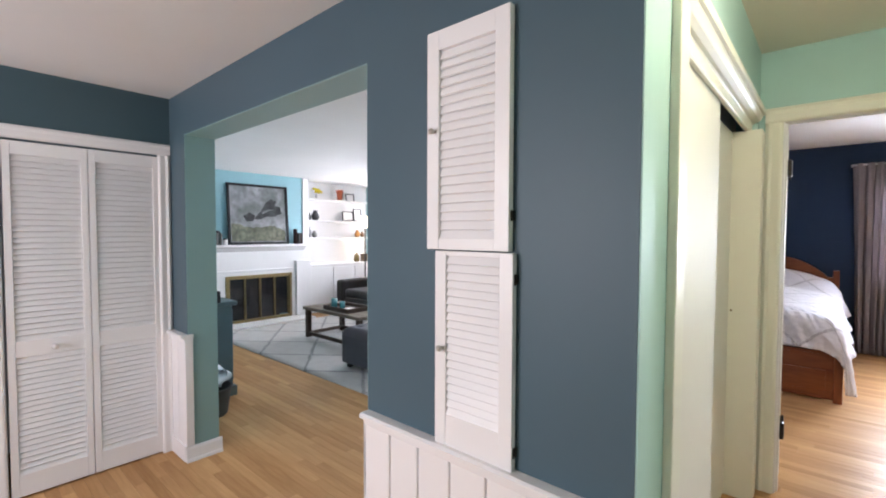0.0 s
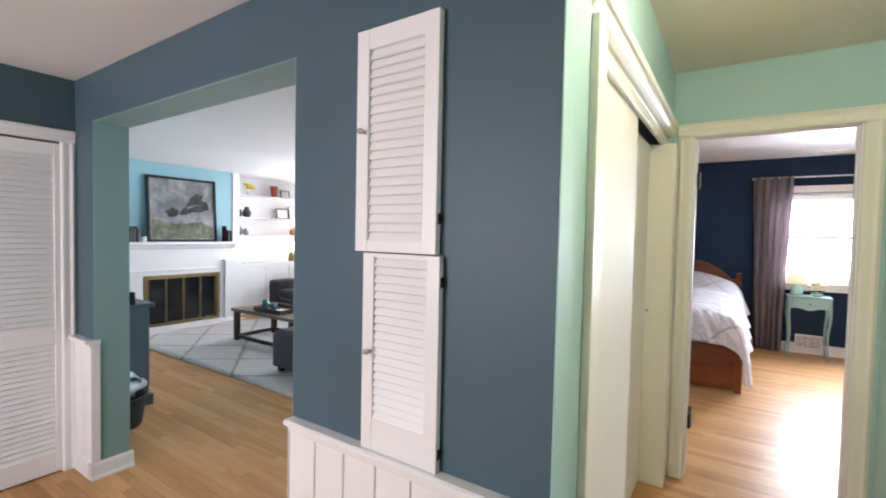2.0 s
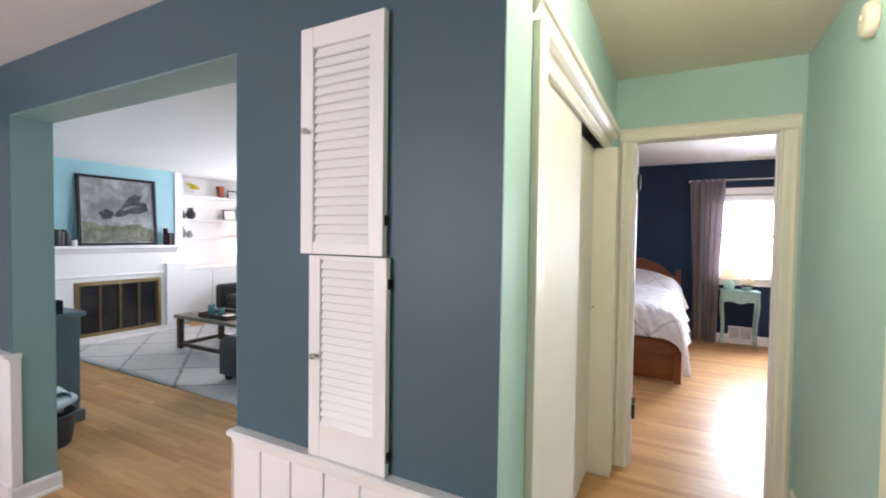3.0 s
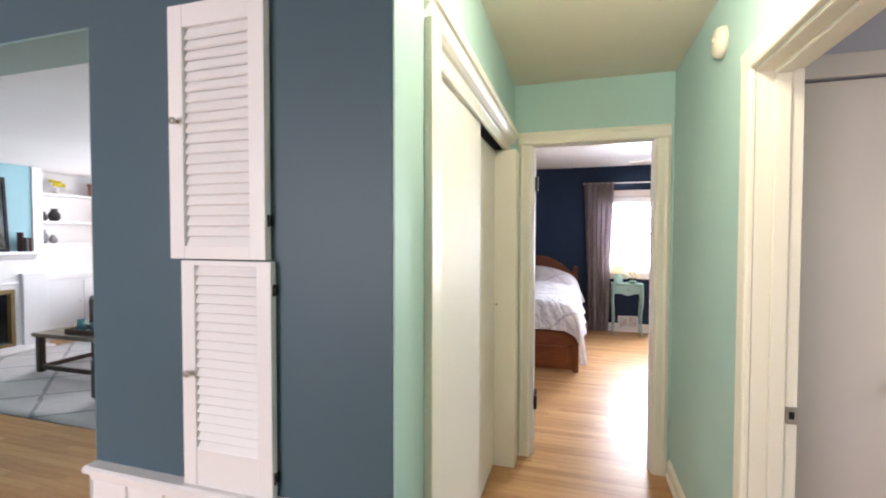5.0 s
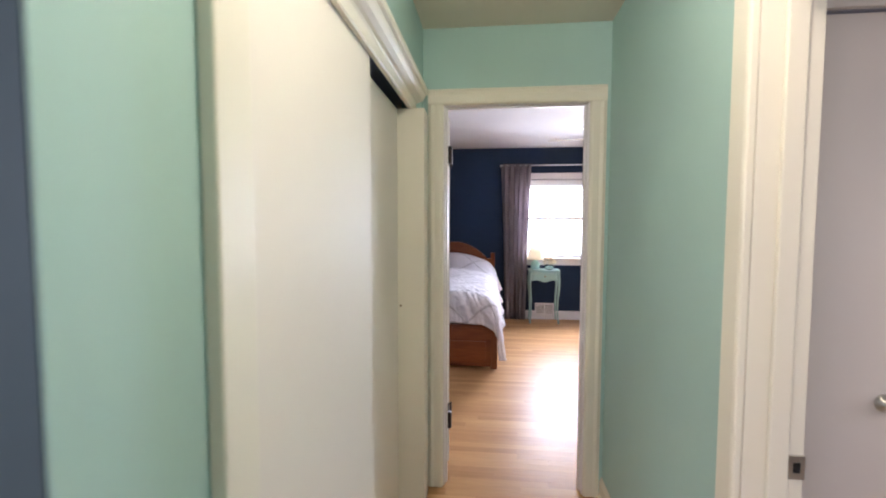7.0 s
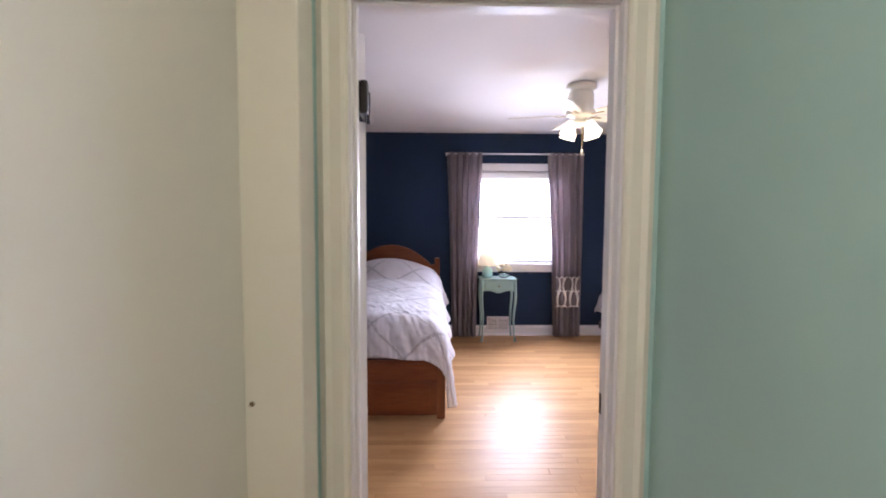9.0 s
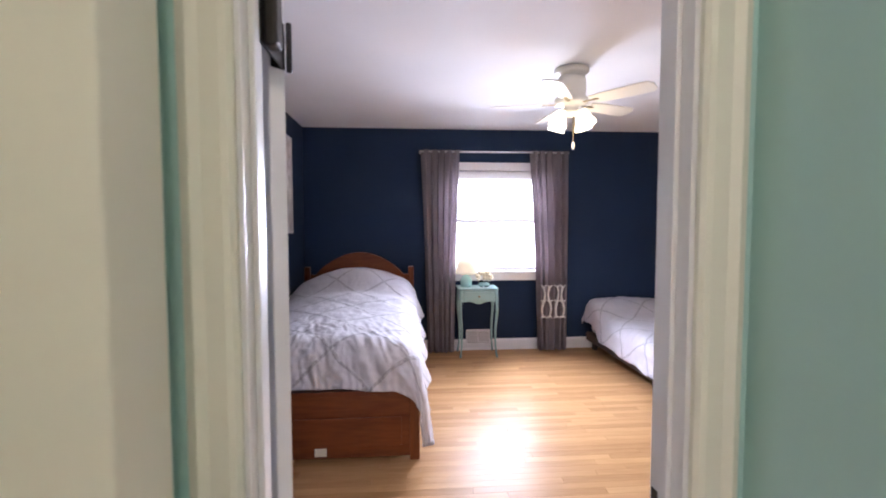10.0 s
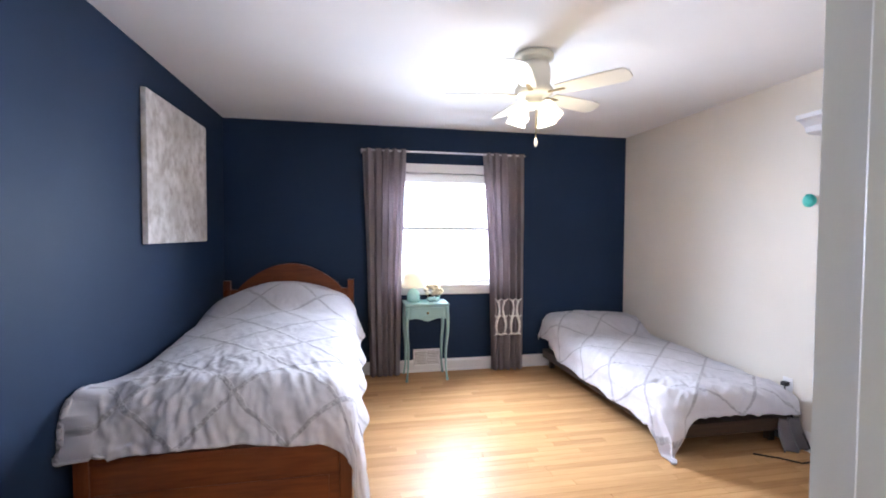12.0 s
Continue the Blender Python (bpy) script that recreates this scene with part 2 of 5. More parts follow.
def lathe(bm, profile, at=(0, 0, 0), steps=20, axis="z"):
    """Turn (radius, height) pairs about an axis through at."""
    rings = []
    for r, h in profile:
        ring = []
        for k in range(steps):
            a = 2 * math.pi * k / steps
            p = {"z": (r * math.cos(a), r * math.sin(a), h), "x": (h, r * math.cos(a), r * math.sin(a)), "y": (r * math.sin(a), h, r * math.cos(a))}[axis]
            ring.append(bm.verts.new((p[0] + at[0], p[1] + at[1], p[2] + at[2])))
        rings.append(ring)
    for a, b in zip(rings, rings[1:]):
        for k in range(steps):
            f = bm.faces.new((a[k], a[(k + 1) % steps], b[(k + 1) % steps], b[k]))
            f.smooth = True
    for ring, r in ((rings[0], profile[0][0]), (rings[-1], profile[-1][0])):
        if r > 1e-4:
            bm.faces.new(ring if ring is rings[-1] else ring[::-1])
    return bm


def tube(bm, points, radii, steps=10):
    """A round bar along points with a radius at each."""
    pts = [Vector(p) for p in points]
    if not isinstance(radii, (list, tuple)):
        radii = [radii] * len(pts)
    rings = []
    for i, p in enumerate(pts):
        d = (pts[min(i + 1, len(pts) - 1)] - pts[max(i - 1, 0)]).normalized()
        side = d.cross(Vector((0, 0, 1)) if abs(d.z) < 0.9 else Vector((1, 0, 0))).normalized()
        up = side.cross(d)
        rings.append([bm.verts.new(p + radii[i] * (math.cos(2 * math.pi * k / steps) * side + math.sin(2 * math.pi * k / steps) * up)) for k in range(steps)])
    for a, b in zip(rings, rings[1:]):
        for k in range(steps):
            bm.faces.new((a[k], a[(k + 1) % steps], b[(k + 1) % steps], b[k])).smooth = True
    bm.faces.new(rings[0][::-1])
    bm.faces.new(rings[-1])
    return bm


def extruded(bm, outline, axis, lo, hi):
    """A closed 2D outline pushed along an axis. x: outline is (y, z); y: (x, z); z: (x, y)."""
    def at(p, d):
        return {"x": (d, p[0], p[1]), "y": (p[0], d, p[1]), "z": (p[0], p[1], d)}[axis]
    a = [bm.verts.new(at(p, lo)) for p in outline]
    b = [bm.verts.new(at(p, hi)) for p in outline]
    n = len(outline)
    for k in range(n):
        bm.faces.new((a[k], a[(k + 1) % n], b[(k + 1) % n], b[k]))
    bm.faces.new(a[::-1])
    bm.faces.new(b)
    bmesh.ops.recalc_face_normals(bm, faces=bm.faces[:])
    return bm


def sheet(nu, nv, fn, uv=None):
    """A grid whose vertices are fn(u, v), u and v from 0 to 1; uv: gives metres for the material."""
    bm = bmesh.new()
    lay = bm.loops.layers.uv.new("UVMap")
    vs = [[bm.verts.new(fn(i / nu, j / nv)) for j in range(nv + 1)] for i in range(nu + 1)]
    for i in range(nu):
        for j in range(nv):
            f = bm.faces.new((vs[i][j], vs[i + 1][j], vs[i + 1][j + 1], vs[i][j + 1]))
            f.smooth = True
            for lp, (a, b) in zip(f.loops, ((i, j), (i + 1, j), (i + 1, j + 1), (i, j + 1))):
                lp[lay].uv = uv(a / nu, b / nv) if uv else (a / nu, b / nv)
    return bm


def mesh_ob(name, bm, material):
    me = bpy.data.meshes.new(name)
    bm.to_mesh(me)
    bm.free()
    me.materials.append(material)
    return new(name, me)


def part(name, bm, material, parent, label=""):
    """One mesh object under a thing or a part."""
    ob = mesh_ob(name, bm, material)
    ob.parent = parent
    if label:
        ob["label"] = label
    return ob


def again(src, name, parent, at=(0, 0, 0)):
    """A further piece on the same mesh."""
    ob = new(name, src.data)
    ob.parent, ob.location = parent, at
    return ob


def thing(name, at, label, category, group="", turn=0.0):
    ob = new(name)
    ob.empty_display_size = 0.1
    ob.location = at
    ob.rotation_euler = (0, 0, radians(turn))
    return tagged(ob, label, category, group)


def lone(name, bm, material, label, category, group="", at=(0, 0, 0), turn=0.0):
    ob = mesh_ob(name, bm, material)
    ob.location = at
    ob.rotation_euler = (0, 0, radians(turn))
    return tagged(ob, label, category, group)


def setting(name, bm, material, label, category):
    return tagged(mesh_ob(name, bm, material), label, category, kind="structure")


# ---- walls, ceilings ----
HX0, HX1 = 0.043, 0.985      # hall side faces
WY = 1.062                   # slate wall, entry face
EY = 3.065                   # hall end wall, hall face
BX0, BX1, BY1 = -0.752, 3.455, 7.385   # bedroom
BC, HC, LC = 2.52, 2.42, 2.36        # ceilings
WH = 2.62

CW = -2.872                  # entry closet wall face
BW = EY + 0.104              # bedroom face of the door wall

# slate wall between entry and living room, with the wide opening
bm = boxed(-0.882, WY, 0, HX0 - 0.004, WY + 0.10, WH)
box(bm, -2.625, WY, 2.025, -0.882, WY + 0.10, WH)
box(bm, -2.952, WY, 0, -2.625, WY + 0.10, WH)
setting("wall_slate", bm, SLATE, "slate blue painted wall with a wide cased opening", "wall")
bm = boxed(-0.882, WY + 0.10, 0, -0.60, WY + 0.18, WH)
box(bm, -2.625, WY + 0.10, 2.025, -0.882, WY + 0.18, WH)
box(bm, -2.952, WY + 0.10, 0, -2.625, WY + 0.18, WH)
setting("wall_living_side", bm, AQUA, "living room side of the slate wall", "wall")
bm = boxed(-2.625, WY + 0.002, 0, -2.621, WY + 0.178, 2.025)
box(bm, -0.886, WY + 0.002, 0, -0.882, WY + 0.178, 2.025)
box(bm, -2.621, WY + 0.002, 2.021, -0.886, WY + 0.178, 2.025)
setting("opening_lining", bm, SAGE, "sage green painted lining of the wide opening", "trim")

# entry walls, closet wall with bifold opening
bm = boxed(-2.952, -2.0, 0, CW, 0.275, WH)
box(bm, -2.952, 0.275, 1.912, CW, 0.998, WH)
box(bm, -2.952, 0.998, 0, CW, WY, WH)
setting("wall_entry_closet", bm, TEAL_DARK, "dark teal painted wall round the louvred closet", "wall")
bm = boxed(-3.65, 0.15, 0, -3.6, 1.05, WH)
box(bm, -3.6, 0.15, 0, -2.952, 0.2, WH)
box(bm, -3.6, 1.02, 0, -2.952, 1.05, WH)
setting("closet_lining", bm, WHITE, "plain white lining of the entry closet", "wall")
# unseen back wall; its opening is made up for the entry light
bm = boxed(-2.952, -2.1, 0, -2.5, -2.0, WH)
box(bm, -0.7, -2.1, 0, 1.12, -2.0, WH)
box(bm, -2.5, -2.1, 0, -0.7, -2.0, 0.75)
box(bm, -2.5, -2.1, 2.15, -0.7, -2.0, WH)
setting("wall_entry_back", bm, SLATE, "unseen slate blue wall behind the entry, open for an added light", "wall")
setting("ceiling_entry", boxed(-2.952, -2.1, 2.285, HX0, WY, 2.40), CEIL, "white painted ceiling over the entry", "ceiling")
setting("ceiling_hall", boxed(HX0, -2.1, HC, 1.12, EY + 0.0, HC + 0.05), HALL_CEIL, "cream painted ceiling over the hall", "ceiling")

# hall: mint walls
bm = boxed(HX0 - 0.10, WY + 0.002, 0, HX0, 1.30, WH)
box(bm, HX0 - 0.10, 1.30, 2.06, HX0, EY, WH)
box(bm, HX0 - 0.10, 2.998, 0, HX0, EY, 2.06)
setting("wall_hall_closet", bm, MINT, "mint green wall around the sliding door closet", "wall")
bm = boxed(HX1, 1.837, 0, 1.12, EY, WH)
box(bm, HX1, 1.07, 1.988, 1.12, 1.837, WH)
box(bm, HX1, -2.1, 0, 1.12, 1.07, WH)
setting("wall_hall_side", bm, MINT, "mint green hall wall with a side doorway", "wall")
bm = boxed(HX0 - 0.10, EY, 0, 0.148, EY + 0.052, WH)
box(bm, 0.148, EY, 2.04, 0.888, EY + 0.052, WH)
box(bm, 0.888, EY, 0, 1.12, EY + 0.052, WH)
setting("wall_hall_end", bm, MINT, "mint green end wall round the bedroom doorway", "wall")
bm = boxed(BX0 - 0.1, EY + 0.052, 0, 0.148, BW, WH)
box(bm, 0.148, EY + 0.052, 2.04, 0.888, BW, WH)
box(bm, 0.888, EY + 0.052, 0, BX1 + 0.1, BW, WH)
setting("wall_bedroom_door", bm, CREAM_WALL, "cream bedroom wall with the doorway", "wall")
# dark colour here stands for the shade in the gap above the doors
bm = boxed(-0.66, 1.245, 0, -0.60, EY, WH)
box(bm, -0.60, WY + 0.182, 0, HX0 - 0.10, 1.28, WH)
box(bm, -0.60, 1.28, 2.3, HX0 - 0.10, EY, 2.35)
setting("wall_closet_back", bm, TEAL_DARK, "inside of the hall closet, coloured dark to stand for shade", "wall")

# bedroom
bm = boxed(BX0 - 0.1, BW, 0, BX0, BY1 + 0.12, WH)
setting("wall_bedroom_left", bm, NAVY, "navy blue painted bedroom wall", "wall")
setting("wall_bedroom_right", boxed(BX1, BW, 0, BX1 + 0.1, BY1 + 0.12, WH), CREAM_WALL, "cream painted bedroom wall", "wall")
WX0, WX1, WZ0, WZ1 = 0.80, 2.02, 0.915, 2.06
bm = boxed(BX0, BY1, 0, WX0, BY1 + 0.12, WH)
box(bm, WX1, BY1, 0, BX1, BY1 + 0.12, WH)
box(bm, WX0, BY1, 0, WX1, BY1 + 0.12, WZ0)
box(bm, WX0, BY1, WZ1, WX1, BY1 + 0.12, WH)
setting("wall_bedroom_window", bm, NAVY, "navy blue painted wall around the window", "wall")
setting("ceiling_bedroom", boxed(BX0, BW, BC, BX1, BY1, BC + 0.05), CEIL, "white painted bedroom ceiling", "ceiling")

# side room past the hall doorway
bm = boxed(1.12, 2.155, 0, 1.165, 2.235, WH)
box(bm, 1.165, 2.155, 2.03, 1.60, 2.235, WH)
box(bm, 1.60, 2.155, 0, 2.7, 2.235, WH)
setting("wall_side_room", bm, LAVENDER, "pale lavender grey wall with a narrow closet door", "wall")
bm = boxed(2.6, -0.2, 0, 2.7, 0.65, WH)
box(bm, 2.6, 1.65, 0, 2.7, 2.155, WH)
box(bm, 2.6, 0.65, 0, 2.7, 1.65, 0.9)
box(bm, 2.6, 0.65, 2.0, 2.7, 1.65, WH)
# unseen south wall, its opening made up for the added light
box(bm, 1.12, -0.3, 0, 1.45, -0.2, WH)
box(bm, 2.45, -0.3, 0, 2.7, -0.2, WH)
box(bm, 1.45, -0.3, 0, 2.45, -0.2, 0.95)
box(bm, 1.45, -0.3, 2.05, 2.45, -0.2, WH)
setting("wall_side_room_far", bm, LAVENDER, "pale lavender grey side room walls", "wall")
setting("ceiling_side_room", boxed(1.12, -0.2, HC, 2.6, 2.155, HC + 0.05), CEIL, "white side room ceiling", "ceiling")

# living room shell
FX = -6.5
setting("wall_living_alcove", boxed(-7.02, 1.2, 0, -6.92, 6.1, WH), WHITE, "white wall behind the alcove shelves", "wall")
bm = boxed(-7.02, 1.16, 0, -2.952, 1.24, WH)
setting("wall_living_near", bm, AQUA, "aqua living room wall behind the dresser", "wall")
bm = boxed(-0.75, 1.24, 0, -0.66, EY, WH)
box(bm, -0.90, EY, 0, -0.856, 6.1, WH)
box(bm, -0.856, EY, 0, -0.66, EY + 0.05, WH)
setting("wall_living_right", bm, AQUA, "aqua living room wall", "wall")
bm = boxed(-7.02, 5.95, 0, -6.70, 6.05, WH)
box(bm, -2.5, 5.95, 0, -0.86, 6.05, WH)
box(bm, -6.70, 5.95, 0, -2.5, 6.05, 0.65)
box(bm, -6.70, 5.95, 2.15, -2.5, 6.05, WH)
setting("wall_living_window", bm, AQUA, "living room wall with a broad bright window", "wall")
setting("ceiling_living", box(boxed(-6.92, 1.24, LC, -0.90, 5.95, LC + 0.05), -0.90, 1.24, LC, -0.75, EY, LC + 0.05), CEIL, "white living room ceiling", "ceiling")
setting("backdrop_garden", boxed(-1.5, 11.0, -1.0, 5.0, 11.05, 5.0), OUTSIDE, "bright white overcast distance outside the window", "backdrop")
setting("backdrop_street", boxed(-12.0, 11.0, -1.0, -1.6, 11.05, 5.0), OUTSIDE, "bright white overcast distance outside the living room", "backdrop")
setting("ground_outside", boxed(-40, -40, -0.5, 40, 40, -0.3), plain("snowy_ground", (0.5, 0.5, 0.5), 0.9), "pale snowy ground around the house", "ground")

# ---- trim ----


def casing(name, x0, x1, top, y, w, material, label, d=0.022, sign=-1):
    """Three-sided moulded door casing on a wall facing -y (sign -1) or +y."""
    t = thing(name, (0, 0, 0), label, "door casing")
    t["kind"] = "structure"
    prof = [(0, 0), (0, 0.55), (0.12, 0.8), (0.22, 1.0), (0.42, 0.72), (0.80, 0.9), (0.92, 0.8), (1, 0.45), (1, 0)]
    for side, xo, dr in (("left", x0, 1), ("right", x1, -1)):
        part("casing_upright", extruded(bmesh.new(), [(xo + dr * w * a, y + sign * d * b) for a, b in prof], "z", 0, top - w), material, t)
    part("casing_head", extruded(bmesh.new(), [(y + sign * d * b, top - w * a) for a, b in prof], "x", x0, x1), material, t)
    return t


def casing_x(name, y0, y1, top, x, w, material, label, d=0.022, sign=-1, flat=False):
    """The same on a wall facing -x or +x."""
    t = thing(name, (0, 0, 0), label, "door casing")
    t["kind"] = "structure"
    prof = [(0, 0), (0, 0.55), (0.12, 0.8), (0.22, 1.0), (0.42, 0.72), (0.80, 0.9), (0.92, 0.8), (1, 0.45), (1, 0)]
    if flat:
        prof = [(0, 0), (0, 0.75), (0.05, 0.93), (0.12, 1.0), (0.85, 0.9), (0.95, 0.8), (1, 0.6), (1, 0)]
    for yo, dr in ((y0, 1), (y1, -1)):
        part("casing_upright", extruded(bmesh.new(), [(x + sign * d * b, yo + dr * w * a) for a, b in prof], "z", 0, top - w), material, t)
    part("casing_head", extruded(bmesh.new(), [(x + sign * d * b, top - w * a) for a, b in prof], "y", y0, y1), material, t)
    return t


def baseboard(name, x0, y0, x1, y1, nx, ny, material, h=0.11, d=0.014):
    """A board with a rounded top and a shoe along a wall line; (nx, ny) points into the room."""
    prof = [(0, 0), (d + 0.012, 0), (d + 0.010, 0.016), (d, 0.02), (d, h * 0.8), (d * 0.45, h * 0.93), (d * 0.3, h), (0, h)]
    bm = bmesh.new()
    if nx:
        extruded(bm, [(x0 + nx * a, b) for a, b in prof], "y", min(y0, y1), max(y0, y1))
    else:
        extruded(bm, [(y0 + ny * a, b) for a, b in prof], "x", min(x0, x1), max(x0, x1))
    return setting(name, bm, material, "painted wooden baseboard along the wall", "baseboard")


casing("bedroom_door_casing", 0.070, 0.966, 2.112, EY, 0.080, CREAM, "cream gloss moulded casing round the bedroom doorway")
casing("bedroom_inner_casing", 0.070, 0.966, 2.112, BW, 0.080, WHITE, "white moulded casing on the bedroom side", d=0.012, sign=1)
bm = boxed(0.148, EY + 0.002, 0, 0.158, BW - 0.002, 2.03)
box(bm, 0.878, EY + 0.002, 0, 0.888, BW - 0.002, 2.03)
box(bm, 0.148, EY + 0.002, 2.03, 0.888, BW - 0.002, 2.04)
box(bm, 0.158, EY + 0.035, 0, 0.168, EY + 0.062, 2.03, 0.002)
box(bm, 0.868, EY + 0.035, 0, 0.878, EY + 0.062, 2.03, 0.002)
box(bm, 0.168, EY + 0.035, 2.02, 0.868, EY + 0.062, 2.03, 0.002)
setting("bedroom_door_jamb", bm, WHITE, "white door jamb with stop strips", "door jamb")
casing_x("side_door_casing", 0.99, 1.900, 2.060, HX1, 0.072, CREAM, "cream gloss flat casing round the side doorway", flat=True)
bm = boxed(HX1 + 0.002, 1.825, 0, 1.118, 1.837, 1.988)
box(bm, HX1 + 0.002, 1.07, 1.976, 1.118, 1.825, 1.988)
box(bm, HX1 + 0.002, 1.07, 0, 1.118, 1.082, 1.976)
box(bm, 1.036, 1.812, 0, 1.080, 1.825, 1.963, 0.003)
box(bm, 1.036, 1.082, 1.963, 1.080, 1.825, 1.976, 0.003)
setting("side_door_jamb", bm, CREAM, "cream door jamb with stop strips", "door jamb")
plate = thing("strike_plate", (1.103, 1.823, 0.866), "brushed nickel strike plate on the cream jamb", "strike plate")
part("plate", extruded(bmesh.new(), [(-0.017, -0.028), (0.017, -0.028), (0.017, 0.028), (-0.017, 0.028)], "y", -0.003, 0.002), CHROME, plate)
part("latch_hole", boxed(-0.009, -0.0045, -0.012, 0.006, -0.002, 0.012), BLACK, plate)

# bedroom door leaf, swung open
leaf = thing("door_1", (0.140, 3.270, 0), "white painted bedroom door swung wide open", "door", turn=137)
leaf["kind"] = "structure"
bm = boxed(0.004, -0.036, 0.012, 0.70, 0, 2.02, 0.003)
part("leaf", bm, WHITE, leaf)
for z in (1.795, 0.32):
    bm = lathe(bmesh.new(), [(0.0, z - 0.05), (0.006, z - 0.048), (0.006, z + 0.048), (0.0, z + 0.05)], (-0.002, -0.042, 0), 10)
    box(bm, 0.0005, -0.034, z - 0.045, 0.0035, -0.004, z + 0.045)
    part("hinge", bm, HINGE, leaf, "dark bronze hinge")
for z in (1.795, 0.32):
    bm = box(boxed(0.1585, EY + 0.066, z - 0.047, 0.162, 3.285, z + 0.047), 0.162, 3.160, z - 0.047, 0.186, 3.200, z + 0.047, 0.006)
    lone("jamb_hinge_leaf", bm, HINGE, "dark bronze hinge leaf on the white jamb", "hinge")
lone("lock_strike", boxed(0.875, EY + 0.07, 0.87, 0.8775, EY + 0.095, 0.93), HINGE, "dark bronze strike plate on the bedroom jamb", "strike plate")

# narrow closet door in the side room
d2 = thing("door_2", (1.165, 2.155, 0), "white flush closet door in the side room", "door")
d2["kind"] = "structure"
part("leaf", boxed(0.006, 0.003, 0.01, 0.432, 0.035, 2.022, 0.002), WARM_WHITE, d2)
bm = lathe(bmesh.new(), [(0.028, 0), (0.028, -0.006), (0.014, -0.012), (0.011, -0.03), (0.026, -0.042), (0.029, -0.055), (0.022, -0.068), (0.0, -0.071)], (0.390, 0.003, 0.90), 18, "y")
part("door_knob", bm, CHROME, d2, "brushed nickel door knob")
setting("side_closet_header", boxed(1.122, 2.133, 2.03, 2.6, 2.155, 2.115, 0.004), WARM_WHITE, "white flat head casing over the closet door", "trim")
setting("side_closet_post", boxed(1.60, 2.133, 0, 1.67, 2.155, 2.03, 0.004), WHITE, "white flat casing beside the closet door", "trim")

# sliding closet in the hall
bm = boxed(-0.16, 2.875, 0, HX0 + 0.034, 2.998, 1.976, 0.004)
setting("closet_end_board", bm, CREAM, "cream gloss board at the end of the sliding closet", "trim")
bm = boxed(HX0 - 0.10, 1.300, 0, HX0, 1.345, 2.06)
box(bm, HX0, 1.262, 0, HX0 + 0.024, 1.345, 2.02, 0.004)
setting("closet_front_board", bm, CREAM, "cream gloss edge board of the sliding closet", "trim")
prof = [(-0.004, 1.978), (0.012, 1.976), (0.017, 1.980), (0.018, 2.020), (0.022, 2.027), (0.034, 2.031), (0.050, 2.041), (0.060, 2.056),
        (0.064, 2.066), (0.074, 2.070), (0.078, 2.080), (0.077, 2.096), (0.070, 2.106), (0.058, 2.112), (HX0, 2.113), (HX0, 2.065), (-0.004, 2.06)]
setting("closet_header", extruded(bmesh.new(), prof, "y", 1.262, 3.008), CREAM, "cream gloss crown moulding over the sliding closet", "trim")
for nm, x0, y0, y1, lab in (("sliding_door", -0.041, 1.345, 2.225, "cream gloss flush sliding closet door in front"), ("sliding_door", -0.088, 2.12, 2.875, "cream gloss flush sliding closet door behind")):
    t = thing(nm, (x0, y0, 0), lab, "sliding door", "hall closet doors")
    part("leaf", boxed(0, 0, 0.012, 0.034, y1 - y0, 2.0 if x0 > -0.06 else 1.972, 0.003), CREAM_GLOSS, t)
lone("door_catch", lathe(bmesh.new(), [(0.006, 0.0), (0.006, -0.002), (0.004, -0.003), (0.0, -0.003)], (-0.040, 2.875, 1.02), 14, "y"), BRASS, "small dark round catch on the closet end board", "door catch")
setting("closet_floor_dark", boxed(-0.6, 1.32, 0.002, -0.16, 2.96, 0.006), SUBFLOOR, "dark closet floor", "floor")

# flush hall light, out of view, added to carry the hall's fill
hl = thing("added_hall_light", (0.58, 1.36, HC), "flush round hall light with frosted glass, added out of view", "ceiling light")
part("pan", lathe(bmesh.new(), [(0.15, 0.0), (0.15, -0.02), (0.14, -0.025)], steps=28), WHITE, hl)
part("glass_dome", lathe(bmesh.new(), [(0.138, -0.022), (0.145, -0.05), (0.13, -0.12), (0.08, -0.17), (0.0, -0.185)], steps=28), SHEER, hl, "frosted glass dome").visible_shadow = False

# smoke alarm
sm = thing("smoke_alarm", (HX1, 2.165, 2.212), "round ivory plastic alarm on the mint wall", "smoke alarm")
part("body", lathe(bmesh.new(), [(0.062, 0), (0.062, -0.012), (0.055, -0.03), (0.030, -0.036), (0.0, -0.037)], (0, 0, 0), 28, "x"), PLASTIC, sm)
part("button", lathe(bmesh.new(), [(0.012, -0.036), (0.012, -0.042), (0.0, -0.043)], (0, 0, 0.01), 14, "x"), PLASTIC, sm)

baseboard("baseboard_hall", HX1, 1.900, HX1, EY, -1, 0, CREAM, 0.10)
baseboard("baseboard_hall_left", HX0, 1.062, HX0, 1.262, 1, 0, CREAM, 0.10)
baseboard("baseboard_bed_back", BX0, BY1, BX1, BY1, 0, -1, WHITE, 0.125)
baseboard("baseboard_bed_right", BX1, 3.2, BX1, BY1, -1, 0, WHITE, 0.125)
baseboard("baseboard_bed_left", BX0, 3.2, BX0, BY1, 1, 0, WHITE, 0.125)
baseboard("baseboard_side_room", 1.67, 2.155, 2.6, 2.155, 0, -1, WHITE, 0.10)
bm = bmesh.new()
extruded(bm, [(-2.621, 0), (-2.600, 0), (-2.602, 0.015), (-2.609, 0.02), (-2.609, 0.08), (-2.616, 0.095), (-2.621, 0.095)], "y", WY - 0.02, WY + 0.195)
setting("baseboard_opening", bm, WHITE, "white baseboard round the opening jamb", "baseboard")

